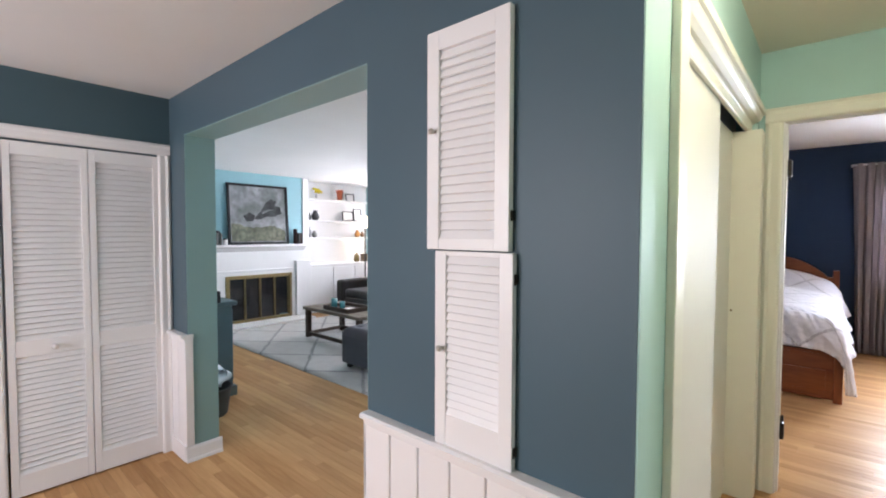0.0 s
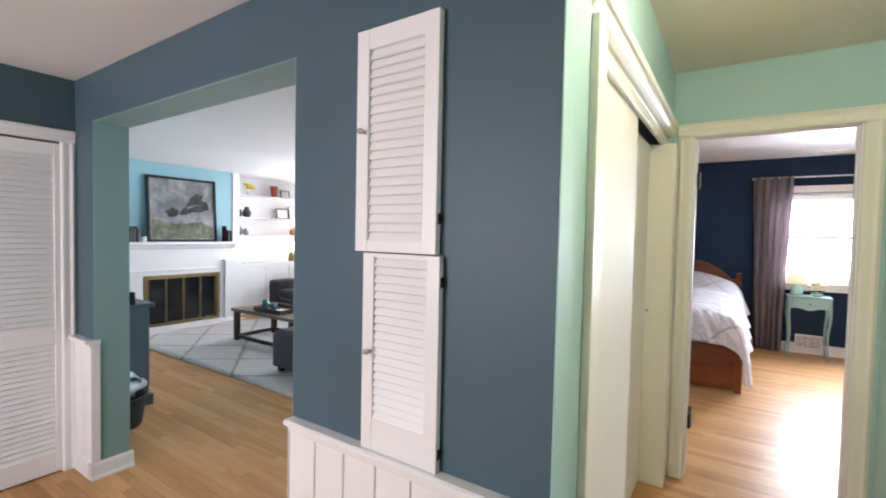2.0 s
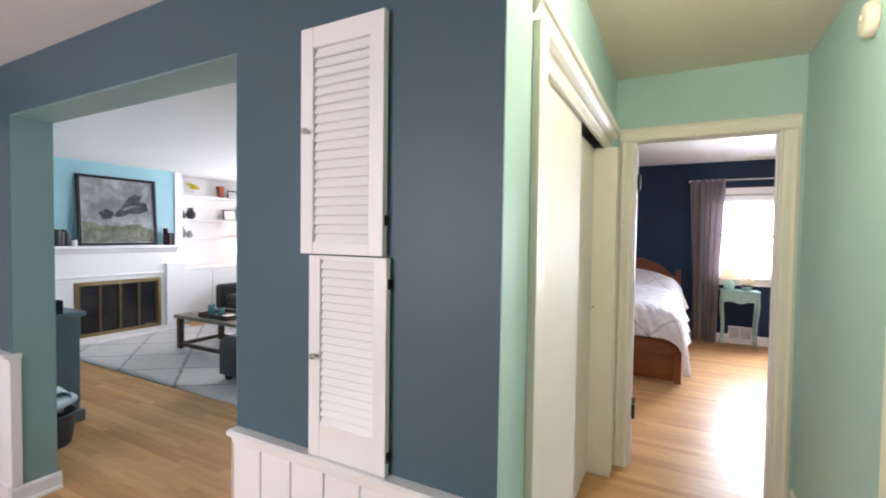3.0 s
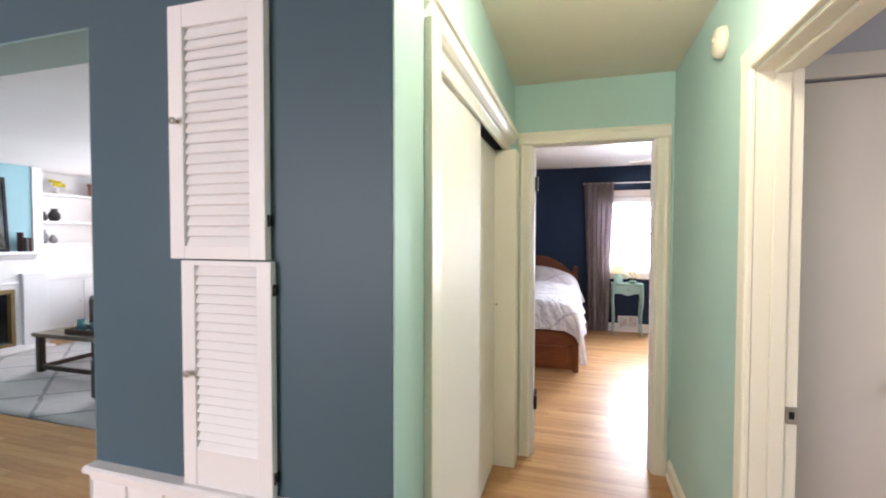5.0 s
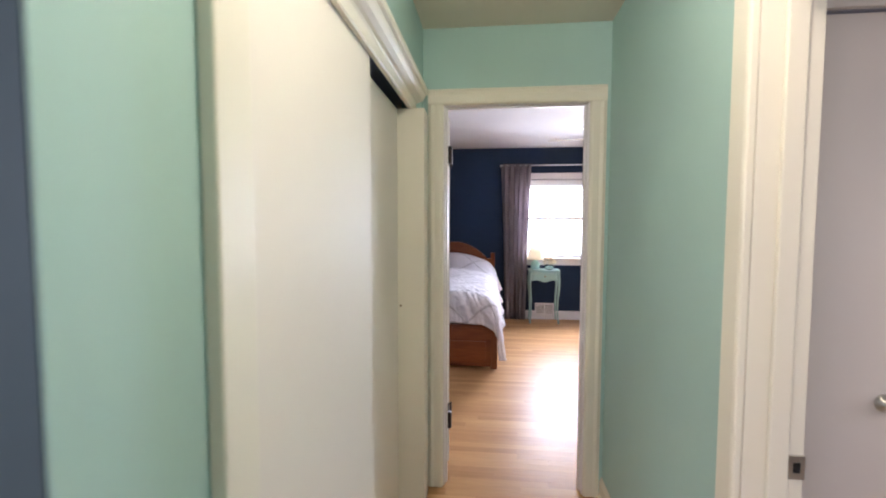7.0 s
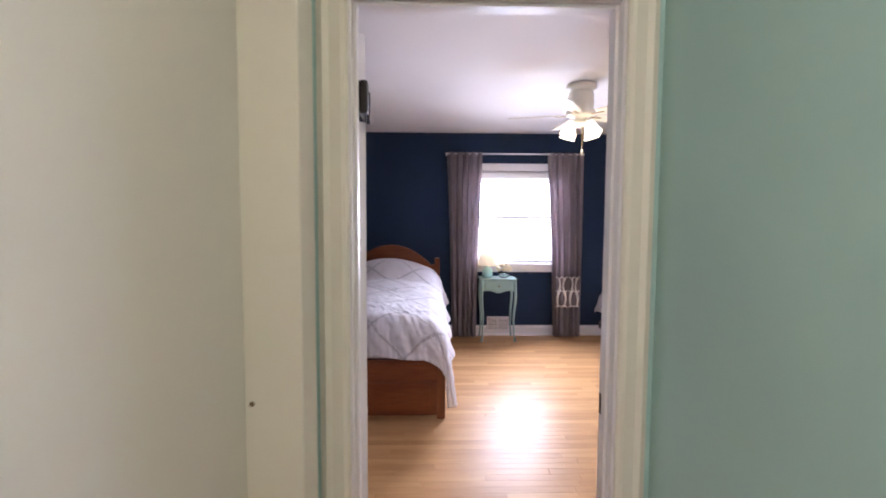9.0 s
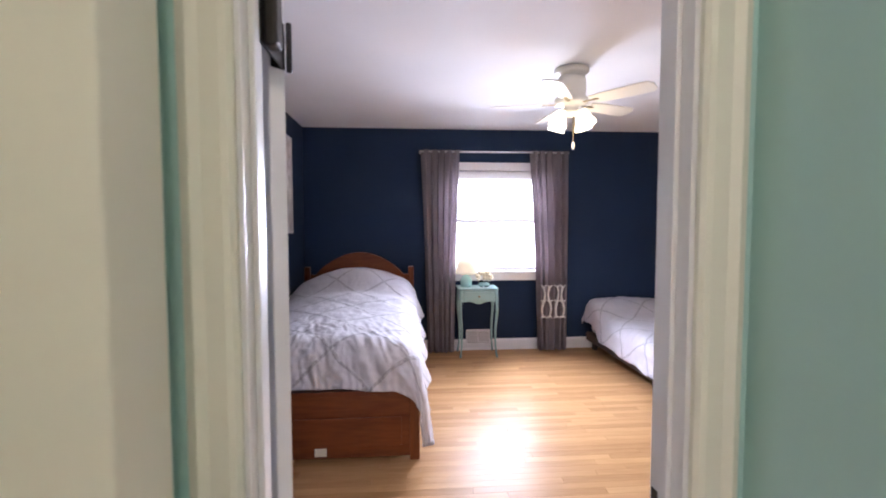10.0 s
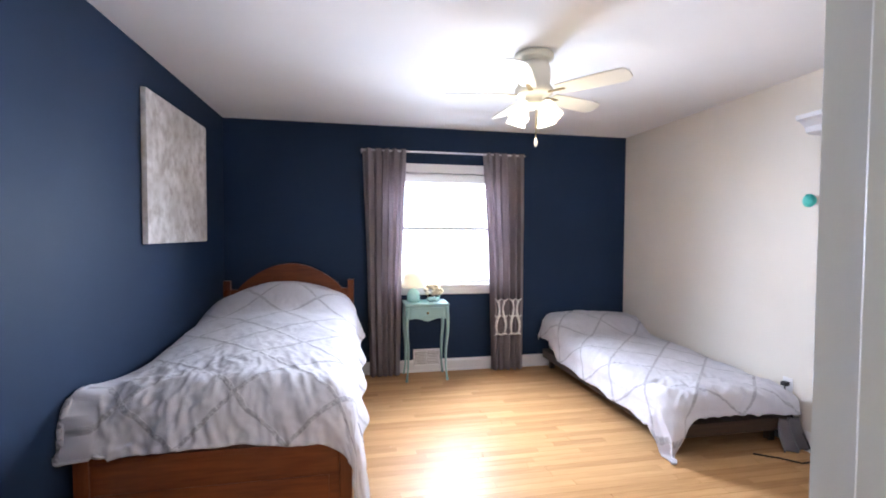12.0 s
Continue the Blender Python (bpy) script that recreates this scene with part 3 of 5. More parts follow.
# wainscot: boards and rail on the slate wall
RAILZ = 0.799
for nm, x0, x1 in (("wainscot", -0.882, HX0), ("wainscot", CW + 0.002, -2.625)):
    t = thing(nm, (0, 0, 0), "white painted board wainscot with a cap rail", "wainscot")
    t["kind"] = "structure"
    part("backing", boxed(x0, WY - 0.006, 0, x1, WY, RAILZ - 0.03), WHITE, t)
    n = max(1, round((x1 - x0) / 0.128))
    w = (x1 - x0) / n
    first = None
    for k in range(n):
        if first is None:
            first = part("board", boxed(0.003, -0.016, 0.1, w - 0.003, -0.004, RAILZ - 0.03, 0.003), WHITE, t)
            first.location = (x0, WY, 0)
        else:
            again(first, "board", t, (x0 + k * w, WY, 0))
    e0, e1 = (x0 + 0.004, x1) if x0 > -1 else (x0, x1 + 0.022)
    part("base", boxed(x0, WY - 0.024, 0, x1, WY - 0.003, 0.1, 0.003), WHITE, t)
    prof = [(WY + 0.03, RAILZ - 0.002), (WY + 0.03, RAILZ - 0.022), (WY - 0.016, RAILZ - 0.05), (WY - 0.022, RAILZ - 0.045), (WY - 0.026, RAILZ - 0.024), (WY - 0.042, RAILZ - 0.018), (WY - 0.044, RAILZ - 0.006), (WY - 0.036, RAILZ)]
    part("cap_rail", extruded(bmesh.new(), prof, "x", e0, e1), WHITE, t)
    xe = x0 if x0 > -1 else x1
    dr, over = (-1, 0.004) if x0 > -1 else (1, 0.016)
    part("end_post", boxed(min(xe, xe + dr * over), WY - 0.018, 0.1, max(xe, xe + dr * over), WY + 0.028, RAILZ - 0.022, 0.003), WHITE, t)

# ---- louvred leaves ----


def louvre_leaf(name, at, w, panels, h0, h1, label, category, group, turn, stile=0.034, depth=0.026, pitch=0.029, knob=None, rail_top=0.05, rail_bot=0.08):
    """A frame with slats, its face towards local -y, its lower left corner at local zero. panels: (z0, z1) of each slatted field."""
    t = thing(name, at, label, category, group, turn)
    for x in (0, w - stile):
        part("stile", boxed(x, -depth, h0, x + stile, 0, h1, 0.002), WHITE, t)
    zs = [h0] + [z for p in panels for z in p] + [h1]
    for a, b in zip(zs[::2], zs[1::2]):
        part("rail", boxed(stile, -depth + 0.001, a, w - stile, -0.001, b, 0.0015), WHITE, t)
    first = None
    for z0, z1 in panels:
        n = round((z1 - z0) / pitch)
        for k in range(n):
            z = z0 + (k + 0.5) * (z1 - z0) / n
            if first is None:
                lip = depth * (0.94 if depth > 0.025 else 0.72 if depth > 0.021 else 0.86)
                prof = [(-lip, -pitch * 0.50), (-lip + 0.004, -pitch * 0.63), (-0.003, pitch * 0.43), (-0.006, pitch * 0.56)]
                first = part("slat", extruded(bmesh.new(), prof, "x", stile - 0.003, w - stile + 0.003), WHITE, t)
                first.location = (0, 0, z)
            else:
                again(first, "slat", t, (0, 0, z))
    if knob:
        bm = lathe(bmesh.new(), [(0.011, -depth), (0.008, -depth - 0.01), (0.007, -depth - 0.014), (0.016, -depth - 0.022), (0.018, -depth - 0.03), (0.012, -depth - 0.037), (0.0, -depth - 0.038)] if knob[2] else
                   [(0.005, -depth), (0.005, -depth - 0.008), (0.009, -depth - 0.012), (0.009, -depth - 0.018), (0.0, -depth - 0.02)], (knob[0], 0, knob[1]), 16, "y")
        part("knob", bm, WHITE if knob[2] else CHROME, t, "round white knob" if knob[2] else "small nickel knob")
    return t


# bifold closet in the entry: two leaves, face towards +x
BH = 1.905
for k, y0 in enumerate((0.284, 0.640)):
    louvre_leaf("bifold_leaf", (CW - 0.018, y0, 0), 0.352, [(0.13, 0.762), (0.848, 1.835)], 0.012, BH, "white louvred bifold closet door leaf", "bifold door", "entry closet leaves", 90,
                0.032, 0.028, 0.0305, (0.186, 0.803, True) if k == 0 else None)
casing_x("entry_closet_casing", 0.204, 1.058, 1.988, CW, 0.070, WHITE, "white moulded casing round the louvred closet", sign=1)

# two shutters on the slate wall
up = louvre_leaf("shutter", (-0.570, WY - 0.004, 0), 0.291, [(1.416, 1.966)], 1.383, 2.023, "white louvred shutter, hung above its pair", "shutter", "wall shutters", 0, 0.046, 0.022, 0.0257, (0.030, 1.730, False))
lo = louvre_leaf("shutter", (-0.538, WY - 0.004, 0), 0.272, [(0.895, 1.366)], 0.799, 1.379, "white louvred shutter standing on the wainscot rail", "shutter", "wall shutters", 0, 0.042, 0.020, 0.0238, (0.030, 1.092, False))
for owner, w, z in ((up, 0.291, 1.478), (lo, 0.272, 1.310), (lo, 0.272, 0.849)):
    bm = lathe(bmesh.new(), [(0.0, z - 0.015), (0.003, z - 0.014), (0.003, z + 0.014), (0.0, z + 0.015)], (w + 0.002, -0.012, 0), 8)
    box(bm, w, -0.004, z - 0.013, w + 0.003, 0.003, z + 0.013)
    part("hinge", bm, HINGE, owner, "small dark bronze hinge")

# ---- bedroom window, curtains ----
win = thing("window_1", (0, 0, 0), "white double hung window with bright daylight", "window")
win["kind"] = "structure"
for x0, x1, z0, z1, nm in ((0.722, 0.802, 0.80, 2.15, "window_casing"), (2.018, 2.098, 0.80, 2.15, "window_casing")):
    part(nm, boxed(x0, BY1 - 0.022, 0.918, x1, BY1 + 0.01, z1, 0.004), WHITE, win)
part("window_head", boxed(0.802, BY1 - 0.022, 2.06, 2.018, BY1 + 0.01, 2.15, 0.004), WHITE, win)
part("window_sill", boxed(0.707, BY1 - 0.065, 0.886, 2.113, BY1 + 0.03, 0.917, 0.006), WHITE, win)
part("apron", boxed(0.722, BY1 - 0.02, 0.805, 2.098, BY1, 0.885, 0.004), WHITE, win)
for z0, z1, y in ((1.47, 2.06, 0.075), (0.917, 1.51, 0.04)):
    sash = part("sash", boxed(0.802, BY1 + y, z0, 0.837, BY1 + y + 0.032, z1, 0.003), WHITE, win)
    box_parts = [(1.983, z0, 2.018, z1), (0.837, z0, 1.983, z0 + 0.04), (0.837, z1 - 0.04, 1.983, z1)]
    for a, b, c, d in box_parts:
        part("sash_rail", boxed(a, BY1 + y, b, c, BY1 + y + 0.032, d, 0.003), WHITE, sash)
    g = part("pane", boxed(0.837, BY1 + y + 0.014, z0 + 0.04, 1.983, BY1 + y + 0.018, z1 - 0.04), PANE, sash)
    g.visible_shadow = False
bl = thing("roller_blind", (0.805, BY1 + 0.012, 1.975), "white roller blind drawn up at the window head", "blind")
part("roll", lathe(bmesh.new(), [(0.022, 0.0), (0.022, 1.21)], (0, 0.0, 0.062), 16, "x"), WHITE, bl)
part("fabric", boxed(0.005, -0.024, 0.0, 1.205, -0.0215, 0.062), SHEER, bl)
part("hem_bar", boxed(0.005, -0.028, -0.012, 1.205, -0.018, 0.002, 0.002), WHITE, bl)

rod = thing("curtain_rod", (0, 0, 0), "thin white curtain rod above the window", "curtain rod")
part("rod", tube(bmesh.new(), [(0.525, 7.275, 2.252), (2.215, 7.275, 2.252)], 0.009), WHITE, rod)
for x in (0.54, 2.195):
    part("bracket", boxed(x - 0.012, 7.275, 2.24, x + 0.012, BY1 - 0.001, 2.264, 0.003), WHITE, rod)


def curtain(x0, x1, b0, b1, folds, seed, label):
    """A pleated panel between x0 and x1 at the rod, b0 and b1 at the hem."""
    def at(u, v):
        top, low = x0 + (x1 - x0) * u, b0 + (b1 - b0) * u
        x = low + (top - low) * (v ** 1.3)
        a = 0.026 + 0.020 * (1 - v)
        ph = 2 * math.pi * folds * u + 0.7 * math.sin(3 * v + seed) + 0.5 * math.sin(9 * u + seed)
        y = 7.27 + a * math.sin(ph) + 0.010 * math.sin(2.3 * ph + 1.1) + 0.012 * noise.noise((x * 5, v * 3, seed))
        return (x + 0.012 * math.cos(ph) * (1 - 0.4 * v), y, 0.018 + (2.268 - 0.018) * v)
    ob = lone("curtain", sheet(110, 34, at), CURTAIN, label, "curtain", "window curtains")
    s = ob.modifiers.new("cloth", "SOLIDIFY")
    s.thickness = 0.0025
    return ob


curtain(0.535, 0.965, 0.612, 0.900, 5, 1.0, "taupe linen curtain hanging in soft pleats")
cr = curtain(1.758, 2.203, 1.852, 2.190, 5, 4.0, "taupe linen curtain with a white tassel band near the hem")
# white knotted band on the second curtain
for k, x in enumerate((1.915, 1.985, 2.07, 2.135)):
    bm = bmesh.new()
    pts = []
    for i in range(15):
        f = i / 14
        sway = 0.016 * math.sin(f * 2 * math.pi) * (1 if k % 2 else -1)
        pts.append((x + sway, 7.205 + 0.006 * math.sin(f * 9 + k), 0.40 + 0.345 * f))
    tube(bm, pts, [0.008 + 0.006 * abs(math.sin(6 * i)) for i in range(15)], 7)
    for z in (0.40, 0.575, 0.745):
        for s in (-1, 1):
            tube(bm, [(x, 7.205, z), (x + s * 0.018, 7.201, z + 0.008), (x + s * 0.034, 7.205, z + (0.024 if z > 0.5 else -0.012))], [0.010, 0.008, 0.004], 6)
    part("tassel", bm, APPLIQUE, cr, "white knotted yarn tassel")

# floor register behind the night stand
reg = thing("wall_register", (1.058, BY1, 0.06), "white louvred heating register in the baseboard", "register")
for a in ((0, 0, 0.275, 0.016), (0, 0.164, 0.275, 0.18), (0, 0.016, 0.014, 0.164), (0.261, 0.016, 0.275, 0.164)):
    part("frame_bar", boxed(a[0], -0.036, a[1], a[2], -0.014, a[3], 0.002), WHITE, reg)
# dark sheet in place of the shaded hollow behind the grille
part("backing", boxed(0.012, -0.0265, 0.014, 0.262, -0.0255, 0.168), SUBFLOOR, reg, "dark sheet standing for the shade behind the slats")
part("divider", boxed(0.130, -0.040, 0.015, 0.144, -0.033, 0.165, 0.002), WHITE, reg)
for k in range(9):
    for x0, x1 in ((0.015, 0.130), (0.144, 0.260)):
        part("slat", boxed(x0, -0.038, 0.02 + k * 0.0165, x1, -0.030, 0.0295 + k * 0.0165), WHITE, reg)

# ---- night stand ----
ns = thing("night_stand", (0.942, 7.055, 0), "aqua painted night stand with slim curved legs", "night stand")
NW, ND = 0.435, 0.30
prof = [(0.0, 0.0), (0.06, -0.012), (0.16, -0.004), (NW / 2, -0.016), (NW - 0.16, -0.004), (NW - 0.06, -0.012), (NW, 0.0), (NW + 0.004, ND), (-0.004, ND)]
bm = extruded(bmesh.new(), prof, "z", 0.738, 0.758)
bmesh.ops.bevel(bm, geom=[e for e in bm.edges if abs(e.verts[0].co.z - e.verts[1].co.z) < 1e-5], offset=0.005, segments=2, affect="EDGES")
part("top", bm, MINTWOOD, ns)
low = [(0.02 + 0.395 * i / 24, 0.618 - 0.010 * math.cos(4 * math.pi * i / 24) - 0.022 * math.sin(math.pi * i / 24)) for i in range(25)]
part("apron", extruded(bmesh.new(), [(0.02, 0.738)] + low + [(0.415, 0.738)], "y", 0.016, 0.032), MINTWOOD, ns)
for x in (0.018, 0.403):
    lo2 = [(0.03 + 0.24 * i / 12, 0.61 + 0.012 * math.cos(4 * math.pi * i / 12)) for i in range(13)]
    part("side_panel", extruded(bmesh.new(), [(0.03, 0.738)] + lo2 + [(0.27, 0.738)], "x", x, x + 0.014), MINTWOOD, ns)
part("back_panel", boxed(0.03, 0.27, 0.61, 0.405, 0.282, 0.738), MINTWOOD, ns)
dr = part("drawer_front", boxed(0.055, 0.006, 0.628, 0.38, 0.018, 0.720, 0.004), MINTWOOD, ns)
part("drawer_knob", lathe(bmesh.new(), [(0.007, 0.006), (0.006, -0.006), (0.012, -0.012), (0.012, -0.018), (0.0, -0.022)], (0.2175, 0, 0.672), 12, "y"), BRASS, dr, "small dark brass knob")
for sx, x in ((-1, 0.026), (1, 0.409)):
    for sy, y in ((-1, 0.026), (1, 0.275)):
        pts, rad = [], []
        for i in range(13):
            f = i / 12
            bow = 0.012 * math.sin(math.pi * min(1, f * 1.9)) - 0.009 * math.sin(math.pi * max(0, (f - 0.35) / 0.65)) + 0.012 * max(0, f - 0.85) / 0.15
            pts.append((x + sx * bow * 0.8, y + sy * bow * 0.8, 0.738 * (1 - f) + 0.0 * f))
            rad.append(0.019 - 0.010 * f if f < 0.93 else 0.014)
        part("leg", tube(bmesh.new(), pts, rad, 9), MINTWOOD, ns)

lamp = thing("table_lamp", (1.040, 7.225, 0.758), "small lamp with aqua glass base and cream shade", "table lamp")
part("base", lathe(bmesh.new(), [(0.050, 0.0), (0.062, 0.012), (0.066, 0.045), (0.060, 0.085), (0.042, 0.115), (0.020, 0.128), (0.016, 0.140)], steps=24), AQUA_GLASS, lamp, "aqua glass base")
part("neck", lathe(bmesh.new(), [(0.008, 0.135), (0.008, 0.22)], steps=10), CHROME, lamp)
part("shade", lathe(bmesh.new(), [(0.118, 0.150), (0.072, 0.372), (0.070, 0.370), (0.114, 0.151)], steps=28), SMALL_GLOW, lamp, "cream cone shade")

bowl = thing("flower_bowl", (1.232, 7.165, 0.758), "clear glass bowl holding cream flowers", "flower bowl")
part("bowl", lathe(bmesh.new(), [(0.03, 0.0), (0.058, 0.012), (0.070, 0.045), (0.066, 0.075), (0.062, 0.075), (0.064, 0.045), (0.054, 0.016), (0.0, 0.008)], steps=24), CLEAR_GLASS, bowl)
bm = bmesh.new()
rnd = random.Random(5)
for k in range(90):
    a, e = rnd.uniform(0, 6.283), rnd.uniform(-0.2, 1.5)
    c = Vector((0.080 * math.cos(a) * math.cos(e), 0.080 * math.sin(a) * math.cos(e), 0.105 + 0.065 * math.sin(e)))
    bmesh.ops.create_icosphere(bm, subdivisions=1, radius=rnd.uniform(0.018, 0.030), matrix=Matrix.Translation(c) @ Euler((a, e, 0)).to_matrix().to_4x4() @ Matrix.Diagonal((1, 1, 0.45, 1)))
part("flowers", bm, cloth("cream_petals", (0.88, 0.80, 0.64), 0.9, 200, 0.1, 0.5), bowl, "cream ruffled flower heads")

# ---- bed ----
bed = thing("bed", (0, 0, 0), "cherry wood captain bed with an arched headboard", "bed")
QX0, QX1, QY0, QY1 = -0.722, 0.468, 5.02, 7.30
part("footboard", boxed(QX0 + 0.05, QY0 + 0.008, 0.02, QX1 - 0.05, QY0 + 0.040, 0.425, 0.004), CHERRY_X, bed)
part("foot_rail", boxed(QX0 + 0.05, QY0 + 0.002, 0.405, QX1 - 0.05, QY0 + 0.046, 0.435, 0.004), CHERRY_X, bed)
part("drawer_panel", boxed(QX0 + 0.08, QY0 - 0.002, 0.09, QX1 - 0.11, QY0 + 0.010, 0.27, 0.003), CHERRY_X, bed)
for x in (QX0, QX1 - 0.06):
    part("foot_post", boxed(x, QY0 - 0.008, 0, x + 0.06, QY0 + 0.052, 0.45, 0.005), CHERRY_Z, bed)
    part("head_post", boxed(x - 0.01, 7.26, 0, x + 0.05, 7.32, 0.985, 0.006), CHERRY_Z, bed)
    part("side_rail", boxed(x + 0.015, QY0 + 0.05, 0.10, x + 0.045, 7.26, 0.42, 0.004), CHERRY_X, bed)
arc = [(QX0 + 0.04, 0.3)] + [(QX0 + 0.04 + (QX1 - QX0 - 0.09) * i / 30, 0.90 + 0.245 * max(0.0, math.sin(math.pi * min(1, max(0, (i - 2) / 26)))) ** 0.8) for i in range(31)] + [(QX1 - 0.05, 0.3)]
part("headboard", extruded(bmesh.new(), arc, "y", 7.275, 7.305), CHERRY_X, bed)
part("label_plate", boxed(-0.165, QY0 - 0.006, 0.04, -0.095, QY0 - 0.0025, 0.09, 0.002), PLASTIC, bed, "small tan plate")
bm = boxed(QX0 + 0.03, QY0 + 0.06, 0.32, QX1 - 0.03, 7.25, 0.60, 0.05)
lone("mattress", bm, WHITE, "white mattress under the quilt on the cherry bed", "mattress")


def lump(x, y, s):
    return noise.noise((x * 2.1, y * 2.1, s)) * 0.5 + noise.noise((x * 5.5, y * 5.5, s + 7)) * 0.28 + noise.noise((x * 13, y * 13, s + 3)) * 0.13


def ridges(x, y, s, f=7.0):
    """Sharp-backed wrinkles."""
    n = noise.noise((x * f, y * f * 0.55, s))
    return 1 - abs(n) * 2


def eased(v, lo, hi):
    k = min(1.0, max(0.0, (v - lo) / (hi - lo)))
    return k * k * (3 - 2 * k)


def bed_quilt(u, v):
    # s metres across the cloth from the wall, t metres along it from the foot edge
    s = -0.26 + 1.72 * u
    t = -0.205 + 2.305 * v
    wide = QX1 - QX0
    x, y = QX0 + s, QY0 + t
    bow = math.sin(math.pi * min(1, max(0, s / wide)))
    z = 0.665 + 0.075 * bow + 0.09 * eased(t, 0.2, 1.7) + 0.17 * eased(t, 1.45, 1.85) * (0.45 + 0.55 * bow) - 0.06 * eased(t, 2.0, 2.2)
    R = 0.15
    hang = 0.0
    if s > wide - R:
        e = s - (wide - R)
        a = min(e / R, math.pi / 2)
        x = QX0 + wide - R + R * math.sin(a) * 1.1
        z -= R * (1 - math.cos(a))
        hang = max(0.0, e - R * math.pi / 2)
        z -= hang
        x += 0.30 * hang + 0.022 * math.sin(13 * t + 2) * min(1, hang * 6)
    if s < R - 0.05:
        e = (R - 0.05) - s
        a = min(e / R, math.pi / 2)
        x = QX0 + 0.10 - R * math.sin(a)
        z -= R * (1 - math.cos(a))
        z -= max(0.0, e - R * math.pi / 2)
        x -= 0.10 * eased(0.6 - t, 0.0, 0.6)
    if t < R:
        e = R - t
        a = min(e / R, math.pi / 2)
        y = QY0 + R - R * math.sin(a) * 1.22
        z -= R * (1 - math.cos(a))
        h = max(0.0, e - R * math.pi / 2)
        z -= h
        y -= 0.10 * h + 0.020 * math.sin(15 * s + 1) * min(1, h * 8)
        if hang > 0:
            z -= 1.5 * min(hang, 0.2) * min(1.0, e / 0.2)
            y += 0.05 * min(1, hang * 5)
    puff = 0.020 * lump(x, y, 2.0)
    foot = eased(0.85 - t, 0.0, 0.8)
    fan_out = math.atan2(t - 1.1, s - 0.5)
    far = math.hypot(t - 1.1, s - 0.5)
    fold = ridges(fan_out * 1.5 + 0.12 * lump(s, t, 4.0), far * 0.6, 5.0, 9.0) * 0.7 + 0.5 * ridges(s * 2.1 + 0.5 * t, t * 0.8, 25.0, 11.0)
    fold2 = ridges(s - 0.8 * t, t + s, 15.0, 6.0)
    z += puff + (0.001 + 0.007 * foot) * fold + (0.003 + 0.005 * foot) * fold2
    y -= (0.004 + 0.012 * foot) * fold
    # crisp creases gathered towards the wall side of the foot
    crease = 0.12 + foot * (0.30 + 0.70 * eased(0.85 - s, 0.0, 0.75))
    w1 = ridges(s + 0.35 * t + 0.10 * lump(s * 2, t * 2, 31.0), t * 0.55, 33.0, 15.0)
    w2 = ridges(0.8 * s - 0.6 * t + 0.05 * lump(s * 3, t * 3, 35.0), s + t, 41.0, 24.0)
    z += crease * (0.012 * w1 + 0.006 * w2)
    if t < 0.16:
        y -= eased(0.16 - t, 0.0, 0.12) * crease * (0.018 * w1 + 0.008 * w2)
    z += 0.07 * math.exp(-((s + 0.02) / 0.13) ** 2 - ((t - 0.04) / 0.16) ** 2)
    if s < 0.16 and t < 0.6:
        z = max(z, 0.45 + 0.04 * w1 + 0.02 * w2 - 0.25 * eased(t, 0.1, 0.6))
    y += 0.018 * lump(x * 1.5, z * 3, 9.0)
    x += 0.016 * lump(y, z * 3, 11.0)
    return (max(x, BX0 + 0.02), y, max(z, 0.10))


quilt = lone("quilt", sheet(190, 250, bed_quilt, lambda u, v: (1.72 * u, 2.265 * v)), QUILT, "pale lilac grey quilt with ruffled lattice lines on the bed", "quilt")
s_ = quilt.modifiers.new("padding", "SOLIDIFY")
s_.thickness, s_.offset = 0.012, -1

# canvas over the bed
cv = thing("canvas_painting", (BX0, 6.275, 1.825), "unframed pale abstract canvas on the navy wall", "painting")
part("canvas", boxed(0.002, -0.52, -0.46, 0.034, 0.52, 0.46, 0.003), ABSTRACT, cv)

# ---- low bed ----
lb = thing("low_bed", (0, 0, 0), "low dark platform bed against the cream wall", "bed")
part("platform", boxed(2.46, 5.34, 0.11, 3.42, 7.32, 0.20, 0.006), DARK_WOOD, lb)
for x in (2.52, 3.32):
    for y in (5.42, 7.24):
        part("foot", boxed(x, y, 0, x + 0.05, y + 0.05, 0.11, 0.004), DARK_WOOD, lb)
lone("low_mattress", boxed(2.50, 5.38, 0.20, 3.42, 7.30, 0.34, 0.05), WHITE, "white mattress under the quilt on the low bed", "mattress")


